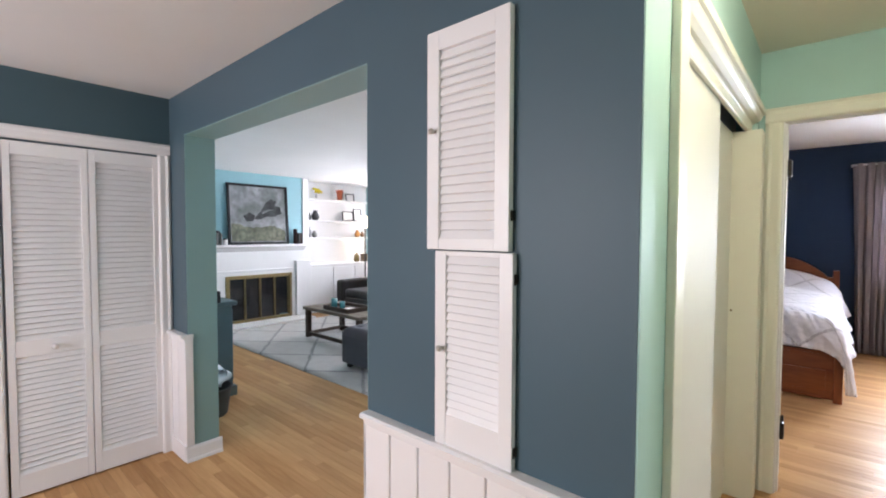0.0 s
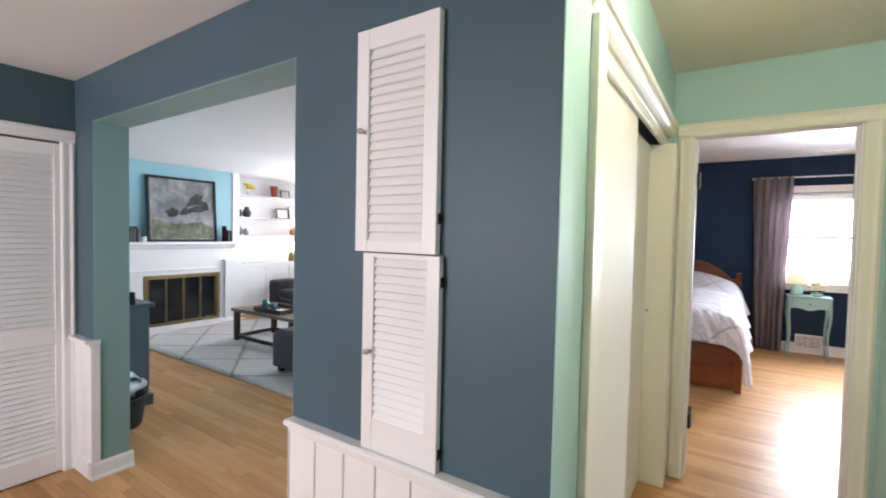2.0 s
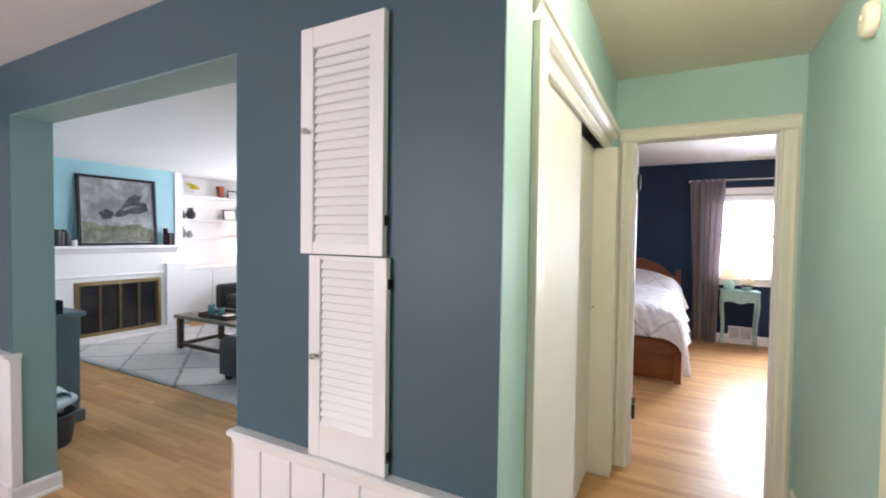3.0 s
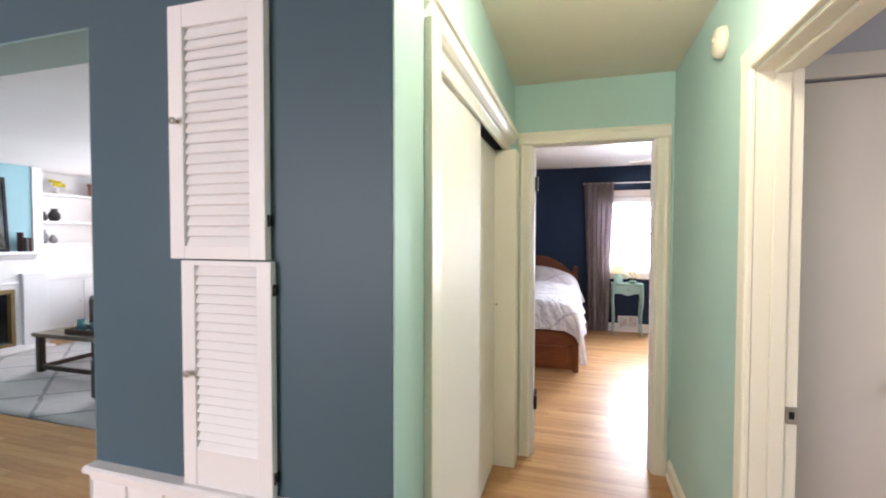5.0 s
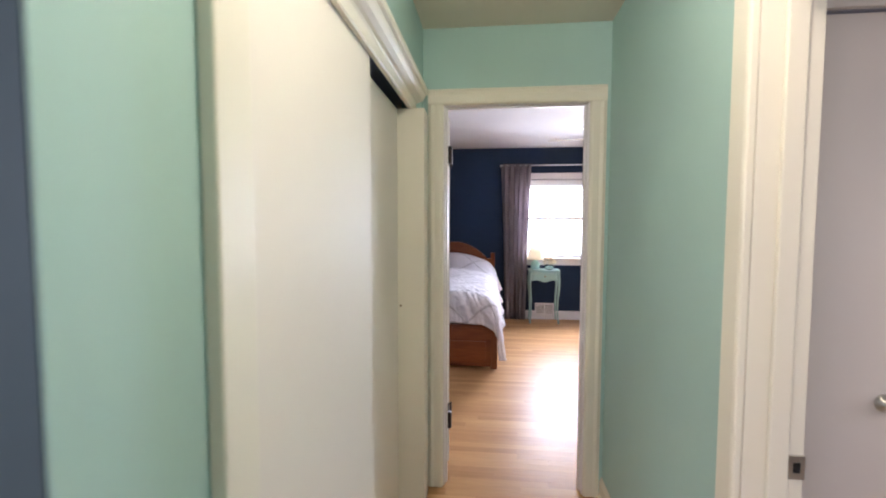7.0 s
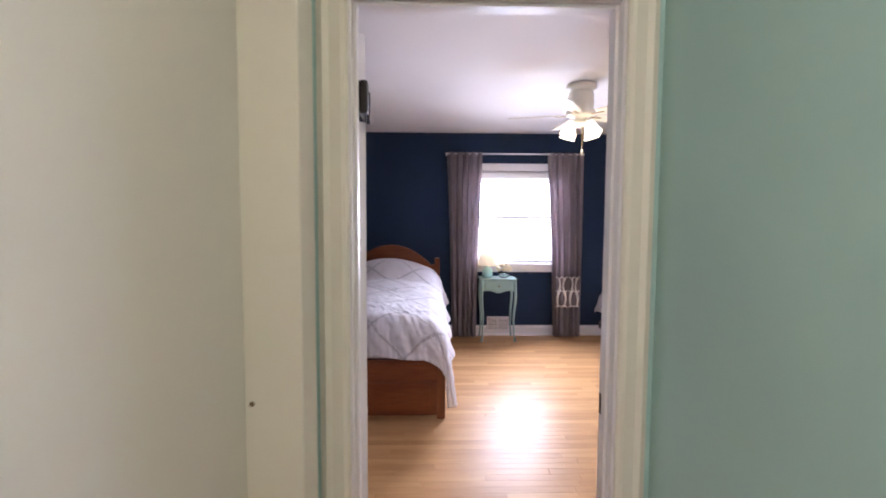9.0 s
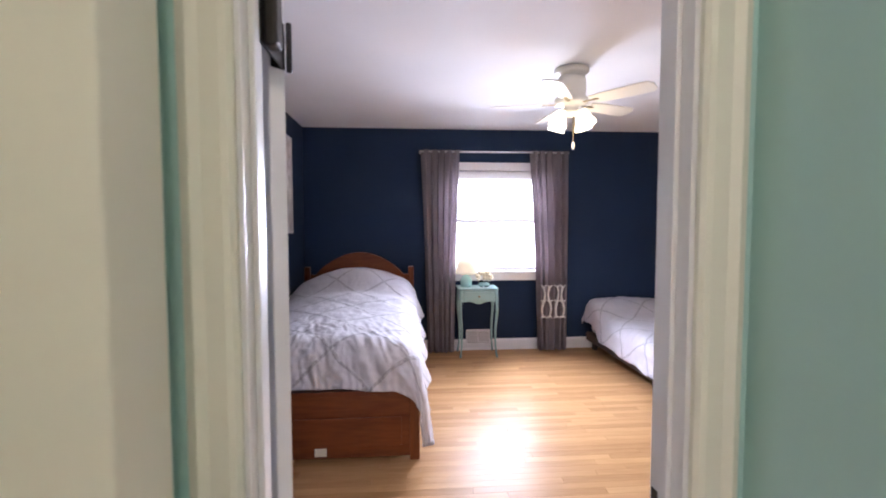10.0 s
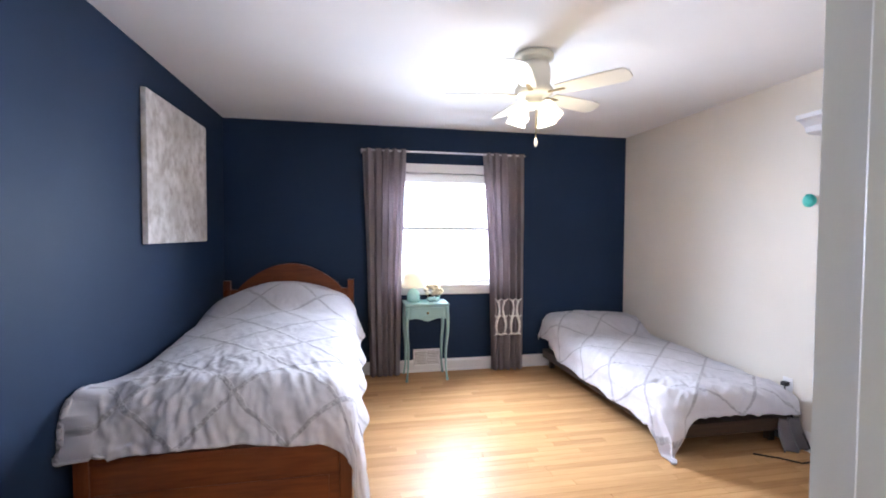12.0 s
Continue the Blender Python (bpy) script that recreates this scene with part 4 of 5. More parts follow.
def low_quilt(u, v):
    s = -0.18 + 1.16 * u          # across from the room edge to the wall
    t = -0.12 + 2.20 * v          # from foot to head
    x, y = 2.46 + s, 5.32 + t
    top = 0.355 + 0.055 * eased(t, 0.1, 1.4) + 0.03 * math.sin(math.pi * min(1, max(0, s / 0.95)))
    if t > 1.5:
        k = min(1.0, (t - 1.5) / 0.35)
        top += 0.15 * k * k * (3 - 2 * k)
    z = top
    R = 0.12
    if s < R:
        e = R - s
        a = min(e / R, math.pi / 2)
        x = 2.46 + R - R * math.sin(a)
        z -= R * (1 - math.cos(a))
        if e > R * math.pi / 2:
            h = e - R * math.pi / 2
            z -= h
            x -= 0.3 * h + 0.015 * math.sin(14 * y) * min(1, h * 8)
    if t < R:
        e = R - t
        a = min(e / R, math.pi / 2)
        y = 5.32 + R - R * math.sin(a) * 1.1
        z -= R * (1 - math.cos(a)) * 0.9
        if e > R * math.pi / 2:
            h = e - R * math.pi / 2
            z -= h * 0.8
            y -= 0.25 * h
    if t > 2.04:
        z -= (t - 2.04) * 1.2
    tip = max(0.0, 0.16 - s) * max(0.0, 0.16 - t)
    z -= 2.6 * tip
    x -= 0.2 * tip - 0.012 * math.sin(40 * s) * min(1.0, 60 * tip)
    y -= 0.6 * tip - 0.012 * math.sin(36 * t + 30 * s) * min(1.0, 60 * tip)
    z += (0.25 + eased(0.9 - t, 0, 0.8)) * 0.010 * ridges(s - 0.5 * t + 0.08 * lump(s * 2, t * 2, 51.0), t * 0.6 + s, 53.0, 14.0)
    z += 0.024 * lump(x, y, 21.0) + 0.013 * ridges(s + 0.4 * t, t, 8.0, 10.0) * (0.3 + eased(0.9 - t, 0, 0.8)) + 0.008 * ridges(t * 2.0 - s, s, 18.0, 9.0) * eased(0.75 - s, 0, 0.7)
    return (min(x, BX1 - 0.012), min(y, BY1 - 0.03), max(z, 0.022 + 0.01 * lump(x * 3, y * 3, 2.0)))


q2 = lone("quilt", sheet(120, 210, low_quilt, lambda u, v: (1.16 * u, 2.20 * v)), QUILT, "pale lilac grey quilt with ruffled lattice lines on the low bed", "quilt")
s_ = q2.modifiers.new("padding", "SOLIDIFY")
s_.thickness, s_.offset = 0.012, -1


def hung_sheet(u, v):
    fold = 0.018 * math.sin(11 * u + 2 * v) + 0.010 * lump(u * 4, v * 3, 6)
    return (3.27 + 0.15 * u + 0.05 * (1 - v) * (u - 0.3), 5.29 - 0.05 * (1 - v) ** 2 + fold, 0.008 + 0.20 * v)


sh_ = lone("bed_sheet", sheet(30, 14, hung_sheet), cloth("grey_sheet", (0.16, 0.15, 0.165), 0.9), "crumpled grey sheet hanging to the floor at the low bed", "bed sheet")
s_ = sh_.modifiers.new("cloth", "SOLIDIFY")
s_.thickness = 0.006

plug = thing("wall_outlet", (BX1, 5.41, 0.385), "white wall outlet with a black plug and lead", "outlet")
part("plate", boxed(-0.006, -0.036, -0.058, 0, 0.036, 0.058, 0.003), WHITE, plug)
part("plug", boxed(-0.045, -0.02, 0.0, -0.006, 0.02, 0.032, 0.006), BLACK, plug)
part("lead", tube(bmesh.new(), [(-0.03, 0, 0.0), (-0.03, -0.03, -0.15), (-0.04, -0.17, -0.30), (-0.12, -0.30, -0.376), (-0.22, -0.30, -0.378), (-0.30, -0.22, -0.378), (-0.42, -0.14, -0.378)], 0.005, 7), BLACK, plug)
bc = thing("bookcase", (3.15, 4.19, 0), "tall bookcase with a crown cornice, its shade put into grey paint", "bookcase")
part("side_panel", boxed(0, 0.77, 0, 0.345, 0.80, 2.06, 0.003), PALE_GREY, bc)
part("side_panel", boxed(0, 0.0, 0, 0.345, 0.03, 2.06, 0.003), PALE_GREY, bc)
part("back", boxed(0.335, 0.03, 0, 0.345, 0.77, 2.06), PALE_GREY, bc)
for z in (0.06, 0.45, 0.85, 1.25, 1.65, 2.03):
    part("shelf", boxed(0.005, 0.03, z, 0.335, 0.77, z + 0.025, 0.002), PALE_GREY, bc)
prof = [(0.0, 2.04), (-0.02, 2.05), (-0.03, 2.08), (-0.065, 2.11), (-0.095, 2.12), (-0.10, 2.145), (0.345, 2.145), (0.345, 2.04)]
part("cornice", extruded(bmesh.new(), prof, "y", -0.06, 0.88), PALE_GREY, bc)
hk = thing("wall_hook", (BX1, 5.27, 1.666), "turquoise round wall hook on the cream wall", "hook")
part("knob", lathe(bmesh.new(), [(0.012, 0), (0.012, -0.02), (0.04, -0.03), (0.045, -0.045), (0.025, -0.06), (0, -0.062)], (0, 0, 0), 16, "x"), plain("turquoise_enamel", (0.10, 0.62, 0.52), 0.3), hk)

# ---- ceiling fan ----
FANX, FANY = 1.54, 5.41
fan = thing("ceiling_fan", (FANX, FANY, BC), "ivory ceiling fan with five blades and lit glass shades", "ceiling fan")
part("canopy", lathe(bmesh.new(), [(0.075, 0.0), (0.115, -0.008), (0.118, -0.03), (0.10, -0.045), (0.07, -0.05), (0.062, -0.07)], steps=28), IVORY, fan)
part("motor", lathe(bmesh.new(), [(0.062, -0.050), (0.088, -0.062), (0.098, -0.09), (0.100, -0.15), (0.094, -0.19), (0.112, -0.21), (0.112, -0.24), (0.08, -0.25), (0.05, -0.258), (0.048, -0.285), (0.062, -0.295), (0.05, -0.325), (0.0, -0.33)], steps=28), IVORY, fan)
for a in (-122, -50, 22, 94, 166):
    m = Matrix.Rotation(radians(a), 4, "Z")
    out = [(0.15, -0.045), (0.25, -0.058), (0.45, -0.066), (0.54, -0.062), (0.565, -0.03), (0.565, 0.03), (0.54, 0.062), (0.45, 0.066), (0.25, 0.058), (0.15, 0.045)]
    bm = extruded(bmesh.new(), out, "z", -0.004, 0.004)
    bm.transform(m @ Matrix.Translation((0, 0, -0.238)) @ Matrix.Rotation(radians(-13), 4, "X"))
    bl_ = part("blade", bm, IVORY, fan)
    bm = boxed(0.07, -0.014, -0.006, 0.20, 0.014, -0.001, 0.002)
    bm.transform(m @ Matrix.Translation((0, 0, -0.240)))
    part("blade_iron", bm, BRASS, bl_, "brass blade iron")
for a in (-150, -60, 30, 120):
    c, s = math.cos(radians(a)), math.sin(radians(a))
    arm = part("lamp_arm", tube(bmesh.new(), [(0.03 * c, 0.03 * s, -0.30), (0.07 * c, 0.07 * s, -0.295), (0.095 * c, 0.095 * s, -0.31)], 0.009, 8), IVORY, fan)
    bm = lathe(bmesh.new(), [(0.022, 0.0), (0.030, -0.015), (0.042, -0.05), (0.055, -0.085), (0.062, -0.105), (0.059, -0.104), (0.040, -0.05), (0.020, -0.004)], steps=20)
    bm.transform(Matrix.Translation((0.095 * c, 0.095 * s, -0.307)) @ Matrix.Rotation(radians(-24), 4, Vector((-s, c, 0))))
    part("glass_shade", bm, FAN_SHADE, arm, "lit frosted glass shade")
    bulb("fan_bulb", (FANX + 0.16 * c, FANY + 0.16 * s, BC - 0.455), 1.6, (1.0, 0.84, 0.60), 0.05)
ch = part("pull_chain", tube(bmesh.new(), [(0.012, -0.012, -0.325), (0.012, -0.012, -0.51)], 0.003, 6), BRASS, fan)
part("pull_bob", lathe(bmesh.new(), [(0.004, -0.505), (0.010, -0.52), (0.012, -0.535), (0.005, -0.555), (0.0, -0.558)], (0.012, -0.012, 0), 10), PLASTIC, ch)

# ---- living room ----
already = set(scene.objects)
# chimney breast and fireplace
fb = thing("fireplace", (0, 0, 0), "white fireplace with mantel shelf and brass glass doors", "fireplace")
fb["kind"] = "structure"
FY0, FY1 = 1.9, 4.30
bm = boxed(-6.92, FY0, 0, FX, 3.03, LC)
box(bm, -6.92, 4.02, 0, FX, FY1, LC)
box(bm, -6.92, 3.03, 0.75, FX, 4.02, LC)
part("breast", bm, AQUA, fb, "aqua painted chimney breast")
part("firebox_back", boxed(-6.80, 3.03, 0, -6.78, 4.02, 0.75), SOOT, fb)
part("side_column", boxed(-6.92, FY1, 0, FX + 0.02, FY1 + 0.12, LC, 0.004), WHITE, fb)
bm = boxed(FX, FY0, 0.755, FX + 0.045, FY1, 1.20, 0.004)
box(bm, FX, FY0, 0.0, FX + 0.045, 2.985, 0.755)
box(bm, FX, 4.06, 0.0, FX + 0.045, FY1, 0.755)
part("surround", bm, WHITE, fb, "white painted wood surround")
part("pilaster", boxed(FX + 0.045, 4.13, 0.0, FX + 0.10, FY1 + 0.11, 0.93, 0.006), WHITE, fb)
part("pilaster_cap", boxed(FX + 0.045, 4.11, 0.93, FX + 0.12, FY1 + 0.12, 0.955, 0.004), WHITE, fb)
part("frieze_moulding", boxed(FX + 0.045, FY0, 0.815, FX + 0.075, 4.11, 0.845, 0.006), WHITE, fb)
part("bed_moulding", extruded(bmesh.new(), [(FX + 0.045, 1.20), (FX + 0.045, 1.13), (FX + 0.07, 1.15), (FX + 0.10, 1.19), (FX + 0.12, 1.20)], "y", FY0, FY1), WHITE, fb)
part("mantel_shelf", boxed(FX - 0.0, FY0 - 0.02, 1.20, FX + 0.19, FY1 + 0.01, 1.24, 0.008), WHITE, fb)
bm = boxed(FX + 0.0, 2.98, 0.03, FX + 0.06, 3.03, 0.76, 0.004)
box(bm, FX + 0.0, 4.015, 0.03, FX + 0.06, 4.065, 0.76, 0.004)
box(bm, FX + 0.0, 3.03, 0.705, FX + 0.06, 4.015, 0.76, 0.004)
box(bm, FX + 0.0, 3.03, 0.03, FX + 0.06, 4.015, 0.07, 0.004)
part("brass_frame", bm, BRASS, fb, "aged brass fireplace frame")
for k in range(4):
    y0 = 3.04 + k * 0.243
    dd = part("glass_door", boxed(FX + 0.018, y0, 0.09, FX + 0.026, y0 + 0.236, 0.70), SOOT, fb, "dark glass door")
    for a in (y0, y0 + 0.226):
        part("door_stile", boxed(FX + 0.020, a, 0.08, FX + 0.044, a + 0.010, 0.70, 0.002), BRASS, dd)
part("hearth", boxed(FX, 2.70, 0.0, FX + 0.40, 4.30, 0.028, 0.004), WHITE, fb, "white stone hearth")

lp = thing("framed_painting", (FX + 0.065, 3.51, 1.24), "dark framed grey green painting leaning on the mantel", "painting")
lp.rotation_euler = (0, radians(-4), 0)
for y0, z0, y1, z1 in ((-0.49, 0, 0.49, 0.035), (-0.49, 0.905, 0.49, 0.94), (-0.49, 0.035, -0.455, 0.905), (0.455, 0.035, 0.49, 0.905)):
    part("frame_bar", boxed(0, y0, z0, 0.035, y1, z1, 0.003), BLACK, lp)
pc = part("picture", boxed(0.006, -0.455, 0.035, 0.016, 0.455, 0.905), LANDSCAPE, lp, "grey green brushed painting")
r_ = random.Random(12)


def daub(points, x0, x1, jag=0.008):
    """A brushed patch with a ragged outline."""
    out = []
    for (y0, z0), (y1, z1) in zip(points, points[1:] + points[:1]):
        for k in range(5):
            f = k / 5
            out.append((y0 + (y1 - y0) * f + r_.uniform(-jag, jag), z0 + (z1 - z0) * f + r_.uniform(-jag, jag)))
    return extruded(bmesh.new(), out, "x", x0, x1)


part("meadow", daub([(-0.44, 0.05), (0.44, 0.05), (0.44, 0.22), (0.20, 0.30), (-0.10, 0.26), (-0.44, 0.33)], 0.0162, 0.0172, 0.012), MEADOW, pc)
part("rock", daub([(0.06, 0.56), (0.13, 0.67), (0.20, 0.72), (0.30, 0.70), (0.27, 0.62), (0.36, 0.60), (0.38, 0.50), (0.26, 0.44), (0.12, 0.44), (0.02, 0.39), (-0.08, 0.40), (-0.02, 0.47)], 0.0176, 0.019), ROCKS, pc)
part("rock", daub([(-0.26, 0.44), (-0.16, 0.50), (-0.06, 0.45), (-0.10, 0.37), (-0.20, 0.36)], 0.0176, 0.019), ROCKS, pc)
part("light_streak", daub([(0.05, 0.505), (0.16, 0.56), (0.27, 0.555), (0.16, 0.53), (0.06, 0.48)], 0.0192, 0.020, 0.004), LANDSCAPE, pc)


def book_row(y0, n, seed, x=FX + 0.05, z=1.24, gap=0.0):
    r = random.Random(seed)
    y = y0
    for k in range(n):
        w, h, d = r.uniform(0.018, 0.04), r.uniform(0.16, 0.25), r.uniform(0.09, 0.12)
        c = r.choice(((0.05, 0.012, 0.012), (0.02, 0.02, 0.025), (0.12, 0.05, 0.04), (0.18, 0.17, 0.16), (0.03, 0.05, 0.06)))
        t = thing("book", (x, y, z), "dark clothbound book standing upright on the mantel", "book", "mantel books")
        part("cover", boxed(0, 0, 0, d, w, h, 0.002), plain("book_cloth", c, 0.7), t)
        part("pages", boxed(0.004, 0.003, h, d - 0.004, w - 0.003, h + 0.002), WHITE, t)
        y += w + 0.002 + gap


book_row(2.76, 5, 3)
book_row(4.10, 4, 8)
cj = thing("candle_jar", (FX + 0.10, 2.965, 1.24), "small white candle jar with a dark lid", "candle jar")
part("jar", lathe(bmesh.new(), [(0.032, 0), (0.034, 0.01), (0.034, 0.075), (0.028, 0.08)], steps=16), WHITE, cj)
part("lid", lathe(bmesh.new(), [(0.03, 0.08), (0.03, 0.095), (0.0, 0.097)], steps=16), BLACK, cj)

# alcove shelves with their things
AX = -6.92
al = thing("alcove_shelving", (0, 0, 0), "white built-in alcove shelves above a low cabinet", "shelving")
al["kind"] = "structure"
for z in (1.34, 1.655, 2.045):
    part("shelf", boxed(AX, 4.42, z - 0.03, AX + 0.27, 5.93, z, 0.004), WHITE, al)
part("low_cabinet", boxed(AX, 4.42, 0.0, AX + 0.40, 5.93, 0.83, 0.004), WHITE, al)
for k in range(3):
    dd = part("cabinet_door", boxed(AX + 0.40, 4.45 + k * 0.49, 0.10, AX + 0.415, 4.92 + k * 0.49, 0.80, 0.004), WHITE, al)
    part("door_knob", lathe(bmesh.new(), [(0.006, 0), (0.012, 0.015), (0, 0.022)], (AX + 0.415, 4.88 + k * 0.49, 0.5), 10, "x"), CHROME, dd)
part("cabinet_top", boxed(AX, 4.42, 0.83, AX + 0.43, 5.93, 0.86, 0.004), WHITE, al)


def shelf_item(name, y, z, bm, mat, label, category):
    return lone(name, bm, mat, label, category, at=(AX + 0.14, y, z))


def vase(r, h):
    return lathe(bmesh.new(), [(r * 0.6, 0), (r, h * 0.3), (r * 0.9, h * 0.6), (r * 0.45, h * 0.85), (r * 0.6, h)], steps=18)


shelf_item("flower_pot", 5.28, 2.045, lathe(bmesh.new(), [(0.05, 0), (0.06, 0.17), (0.07, 0.17), (0.07, 0.20), (0.055, 0.20)], steps=18), plain("terracotta", (0.42, 0.10, 0.045), 0.7), "terracotta red pot on the upper shelf", "pot")
yf = thing("yellow_flowers", (AX + 0.14, 4.78, 2.045), "yellow flowers in a small white vase", "flowers")
part("vase", vase(0.04, 0.10), WHITE, yf)
bm = bmesh.new()
for k in range(20):
    bmesh.ops.create_icosphere(bm, subdivisions=1, radius=0.026, matrix=Matrix.Translation((rnd.uniform(-0.06, 0.06), rnd.uniform(-0.085, 0.085), 0.12 + rnd.uniform(0, 0.07))))
part("blooms", bm, plain("yellow_petals", (0.75, 0.60, 0.03), 0.8), yf)
for y, z, w, h in ((4.52, 2.045, 0.17, 0.23), (5.55, 2.045, 0.20, 0.15), (5.50, 1.655, 0.26, 0.19), (5.74, 1.655, 0.19, 0.25)):
    f = thing("photo_frame", (AX + 0.10, y, z), "small dark framed picture standing on the shelf", "picture frame", "shelf pictures")
    f.rotation_euler = (0, radians(-8), 0)
    for a, b, c, d in ((-w / 2, 0, w / 2, 0.015), (-w / 2, h - 0.015, w / 2, h), (-w / 2, 0.015, -w / 2 + 0.015, h - 0.015), (w / 2 - 0.015, 0.015, w / 2, h - 0.015)):
        part("frame_bar", boxed(0, a, b, 0.018, c, d, 0.002), BLACK, f)
    part("print", boxed(0.003, -w / 2 + 0.015, 0.015, 0.008, w / 2 - 0.015, h - 0.015), WHITE, f)
for y, z, s, c in ((4.60, 1.655, 0.055, (0.06, 0.06, 0.06)), (4.74, 1.655, 0.075, (0.02, 0.02, 0.022)), (4.58, 1.34, 0.08, (0.22, 0.22, 0.23)), (4.72, 1.34, 0.05, (0.30, 0.29, 0.28)), (5.70, 1.34, 0.06, (0.5, 0.22, 0.06)), (5.82, 1.34, 0.045, (0.2, 0.1, 0.05))):
    shelf_item("ornament", y, z, vase(s, s * 2.4), plain("ornament_glaze", c, 0.4), "small glazed ornament on the alcove shelf", "ornament")
for y, w, h in ((5.76, 0.13, 0.15), (5.90, 0.10, 0.11)):
    bx_ = thing("wooden_box", (AX + 0.30, y, 0.86), "small brown wooden box on the low cabinet", "box", "cabinet boxes")
    part("body", boxed(-0.06, -w / 2, 0, 0.06, w / 2, h * 0.8, 0.004), GREY_WOOD, bx_)
    part("lid", boxed(-0.064, -w / 2 - 0.004, h * 0.8, 0.064, w / 2 + 0.004, h, 0.004), GREY_WOOD, bx_)
sl = thing("shelf_lamp", (AX + 0.22, 5.62, 0.86), "small lit lamp with a cream shade on the low cabinet", "table lamp")
part("base", lathe(bmesh.new(), [(0.05, 0), (0.06, 0.03), (0.05, 0.12), (0.015, 0.16), (0.012, 0.22)], steps=18), BRASS, sl)
part("shade", lathe(bmesh.new(), [(0.11, 0.19), (0.08, 0.36), (0.078, 0.358), (0.107, 0.191)], steps=24), LAMP_GLOW, sl, "lit cream shade")
bulb("shelf_lamp_bulb", (AX + 0.22, 5.62, 1.13), 50, (1.0, 0.76, 0.50), 0.04)
fl = thing("floor_lamp", (-6.35, 5.55, 0), "slim dark floor lamp with a lit pale shade", "floor lamp")
part("foot", lathe(bmesh.new(), [(0.13, 0), (0.13, 0.015), (0.02, 0.03)], steps=20), BLACK, fl)
part("pole", tube(bmesh.new(), [(0, 0, 0.02), (0, 0, 1.62)], 0.011, 8), BLACK, fl)
part("shade", lathe(bmesh.new(), [(0.15, 1.52), (0.11, 1.74), (0.108, 1.738), (0.147, 1.522)], steps=24), LAMP_GLOW, fl, "lit pale shade")

# window with sheer curtains
w2 = thing("window_2", (0, 0, 0), "broad white framed living room window full of daylight", "window")
w2["kind"] = "structure"
for x in (-6.70, -5.0, -3.78, -2.54):
    part("window_mullion", boxed(x, 5.96, 0.65, x + 0.05, 6.02, 2.15, 0.004), WHITE, w2)
for z in (0.65, 2.10):
    part("window_rail", boxed(-6.65, 5.96, z, -2.54, 6.02, z + 0.05, 0.004), WHITE, w2)
part("window_sill", boxed(-6.62, 5.88, 0.62, -2.47, 5.96, 0.65, 0.005), WHITE, w2)
for x, w in ((-6.65, 1.65), (-4.95, 1.17), (-3.73, 1.19)):
    g = part("pane", boxed(x, 5.988, 0.70, x + w, 5.992, 2.10), PANE, w2)
    g.visible_shadow = False
for x0, x1 in ((-6.62, -5.95),):
    bm = sheet(90, 10, lambda u, v: (x0 + (x1 - x0) * u, 5.83 + 0.03 * math.sin(2 * math.pi * 9 * u + v), 0.03 + 2.22 * v))
    ob = lone("sheer_curtain", bm, SHEER, "white sheer curtain beside the living room window", "curtain")

# rug
rug = lone("rug", sheet(40, 30, lambda u, v: (-6.05 + 3.75 * u, 2.60 + 2.75 * v, 0.012 + 0.003 * noise.noise((u * 30, v * 25, 1))), lambda u, v: (3.75 * u, 2.75 * v)), RUGMAT, "pale grey woven rug with dark diamond lines", "rug")
s_ = rug.modifiers.new("pile", "SOLIDIFY")
s_.thickness, s_.offset = 0.010, -1

# coffee table
ct = thing("coffee_table", (-5.02, 3.40, 0.013), "weathered wood coffee table on a dark metal frame", "coffee table")
for k in range(5):
    part("top_board", boxed(0, k * 0.13, 0.375, 1.22, k * 0.13 + 0.128, 0.415, 0.004), GREY_WOOD, ct)
for x in (0.03, 1.13):
    for y in (0.02, 0.57):
        part("leg", boxed(x, y, 0, x + 0.06, y + 0.06, 0.375, 0.004), DARK_WOOD, ct)
for y in (0.035, 0.585):
    part("stretcher", boxed(0.09, y, 0.03, 1.13, y + 0.03, 0.075, 0.003), DARK_WOOD, ct)
for x in (0.045, 1.145):
    part("cross_bar", boxed(x, 0.08, 0.03, x + 0.03, 0.57, 0.075, 0.003), DARK_WOOD, ct)
TT = 0.428
tr = thing("tray", (-4.62, 3.46, TT), "dark wooden tray on the coffee table", "tray")
part("base", boxed(0, 0, 0, 0.52, 0.36, 0.012, 0.002), DARK_WOOD, tr)
for a in ((0, 0, 0.52, 0.014), (0, 0.346, 0.52, 0.36), (0, 0.014, 0.014, 0.346), (0.506, 0.014, 0.52, 0.346)):
    part("side", boxed(a[0], a[1], 0.012, a[2], a[3], 0.055, 0.003), DARK_WOOD, tr)
for x, y, r, h in ((0.10, 0.10, 0.04, 0.13), (0.19, 0.16, 0.035, 0.09)):
    lone("candle_glass", lathe(bmesh.new(), [(r, 0), (r, h), (r - 0.004, h), (r - 0.005, 0.01), (0, 0.01)], steps=18), plain("teal_glass_candle", (0.06, 0.20, 0.22), 0.2), "teal glass candle holder on the tray", "candle", "tray candles", at=(-4.62 + x, 3.46 + y, TT + 0.012))
lone("magazine", boxed(0, 0, 0, 0.24, 0.18, 0.012, 0.002), WHITE, "white magazine lying on the tray", "magazine", at=(-4.36, 3.52, TT + 0.012))

# ottoman
ot = thing("ottoman", (-3.50, 2.93, 0.013), "slate grey button tufted ottoman on the rug", "ottoman")
part("body", boxed(0, 0, 0.05, 0.95, 0.72, 0.36, 0.02), OTTO, ot)


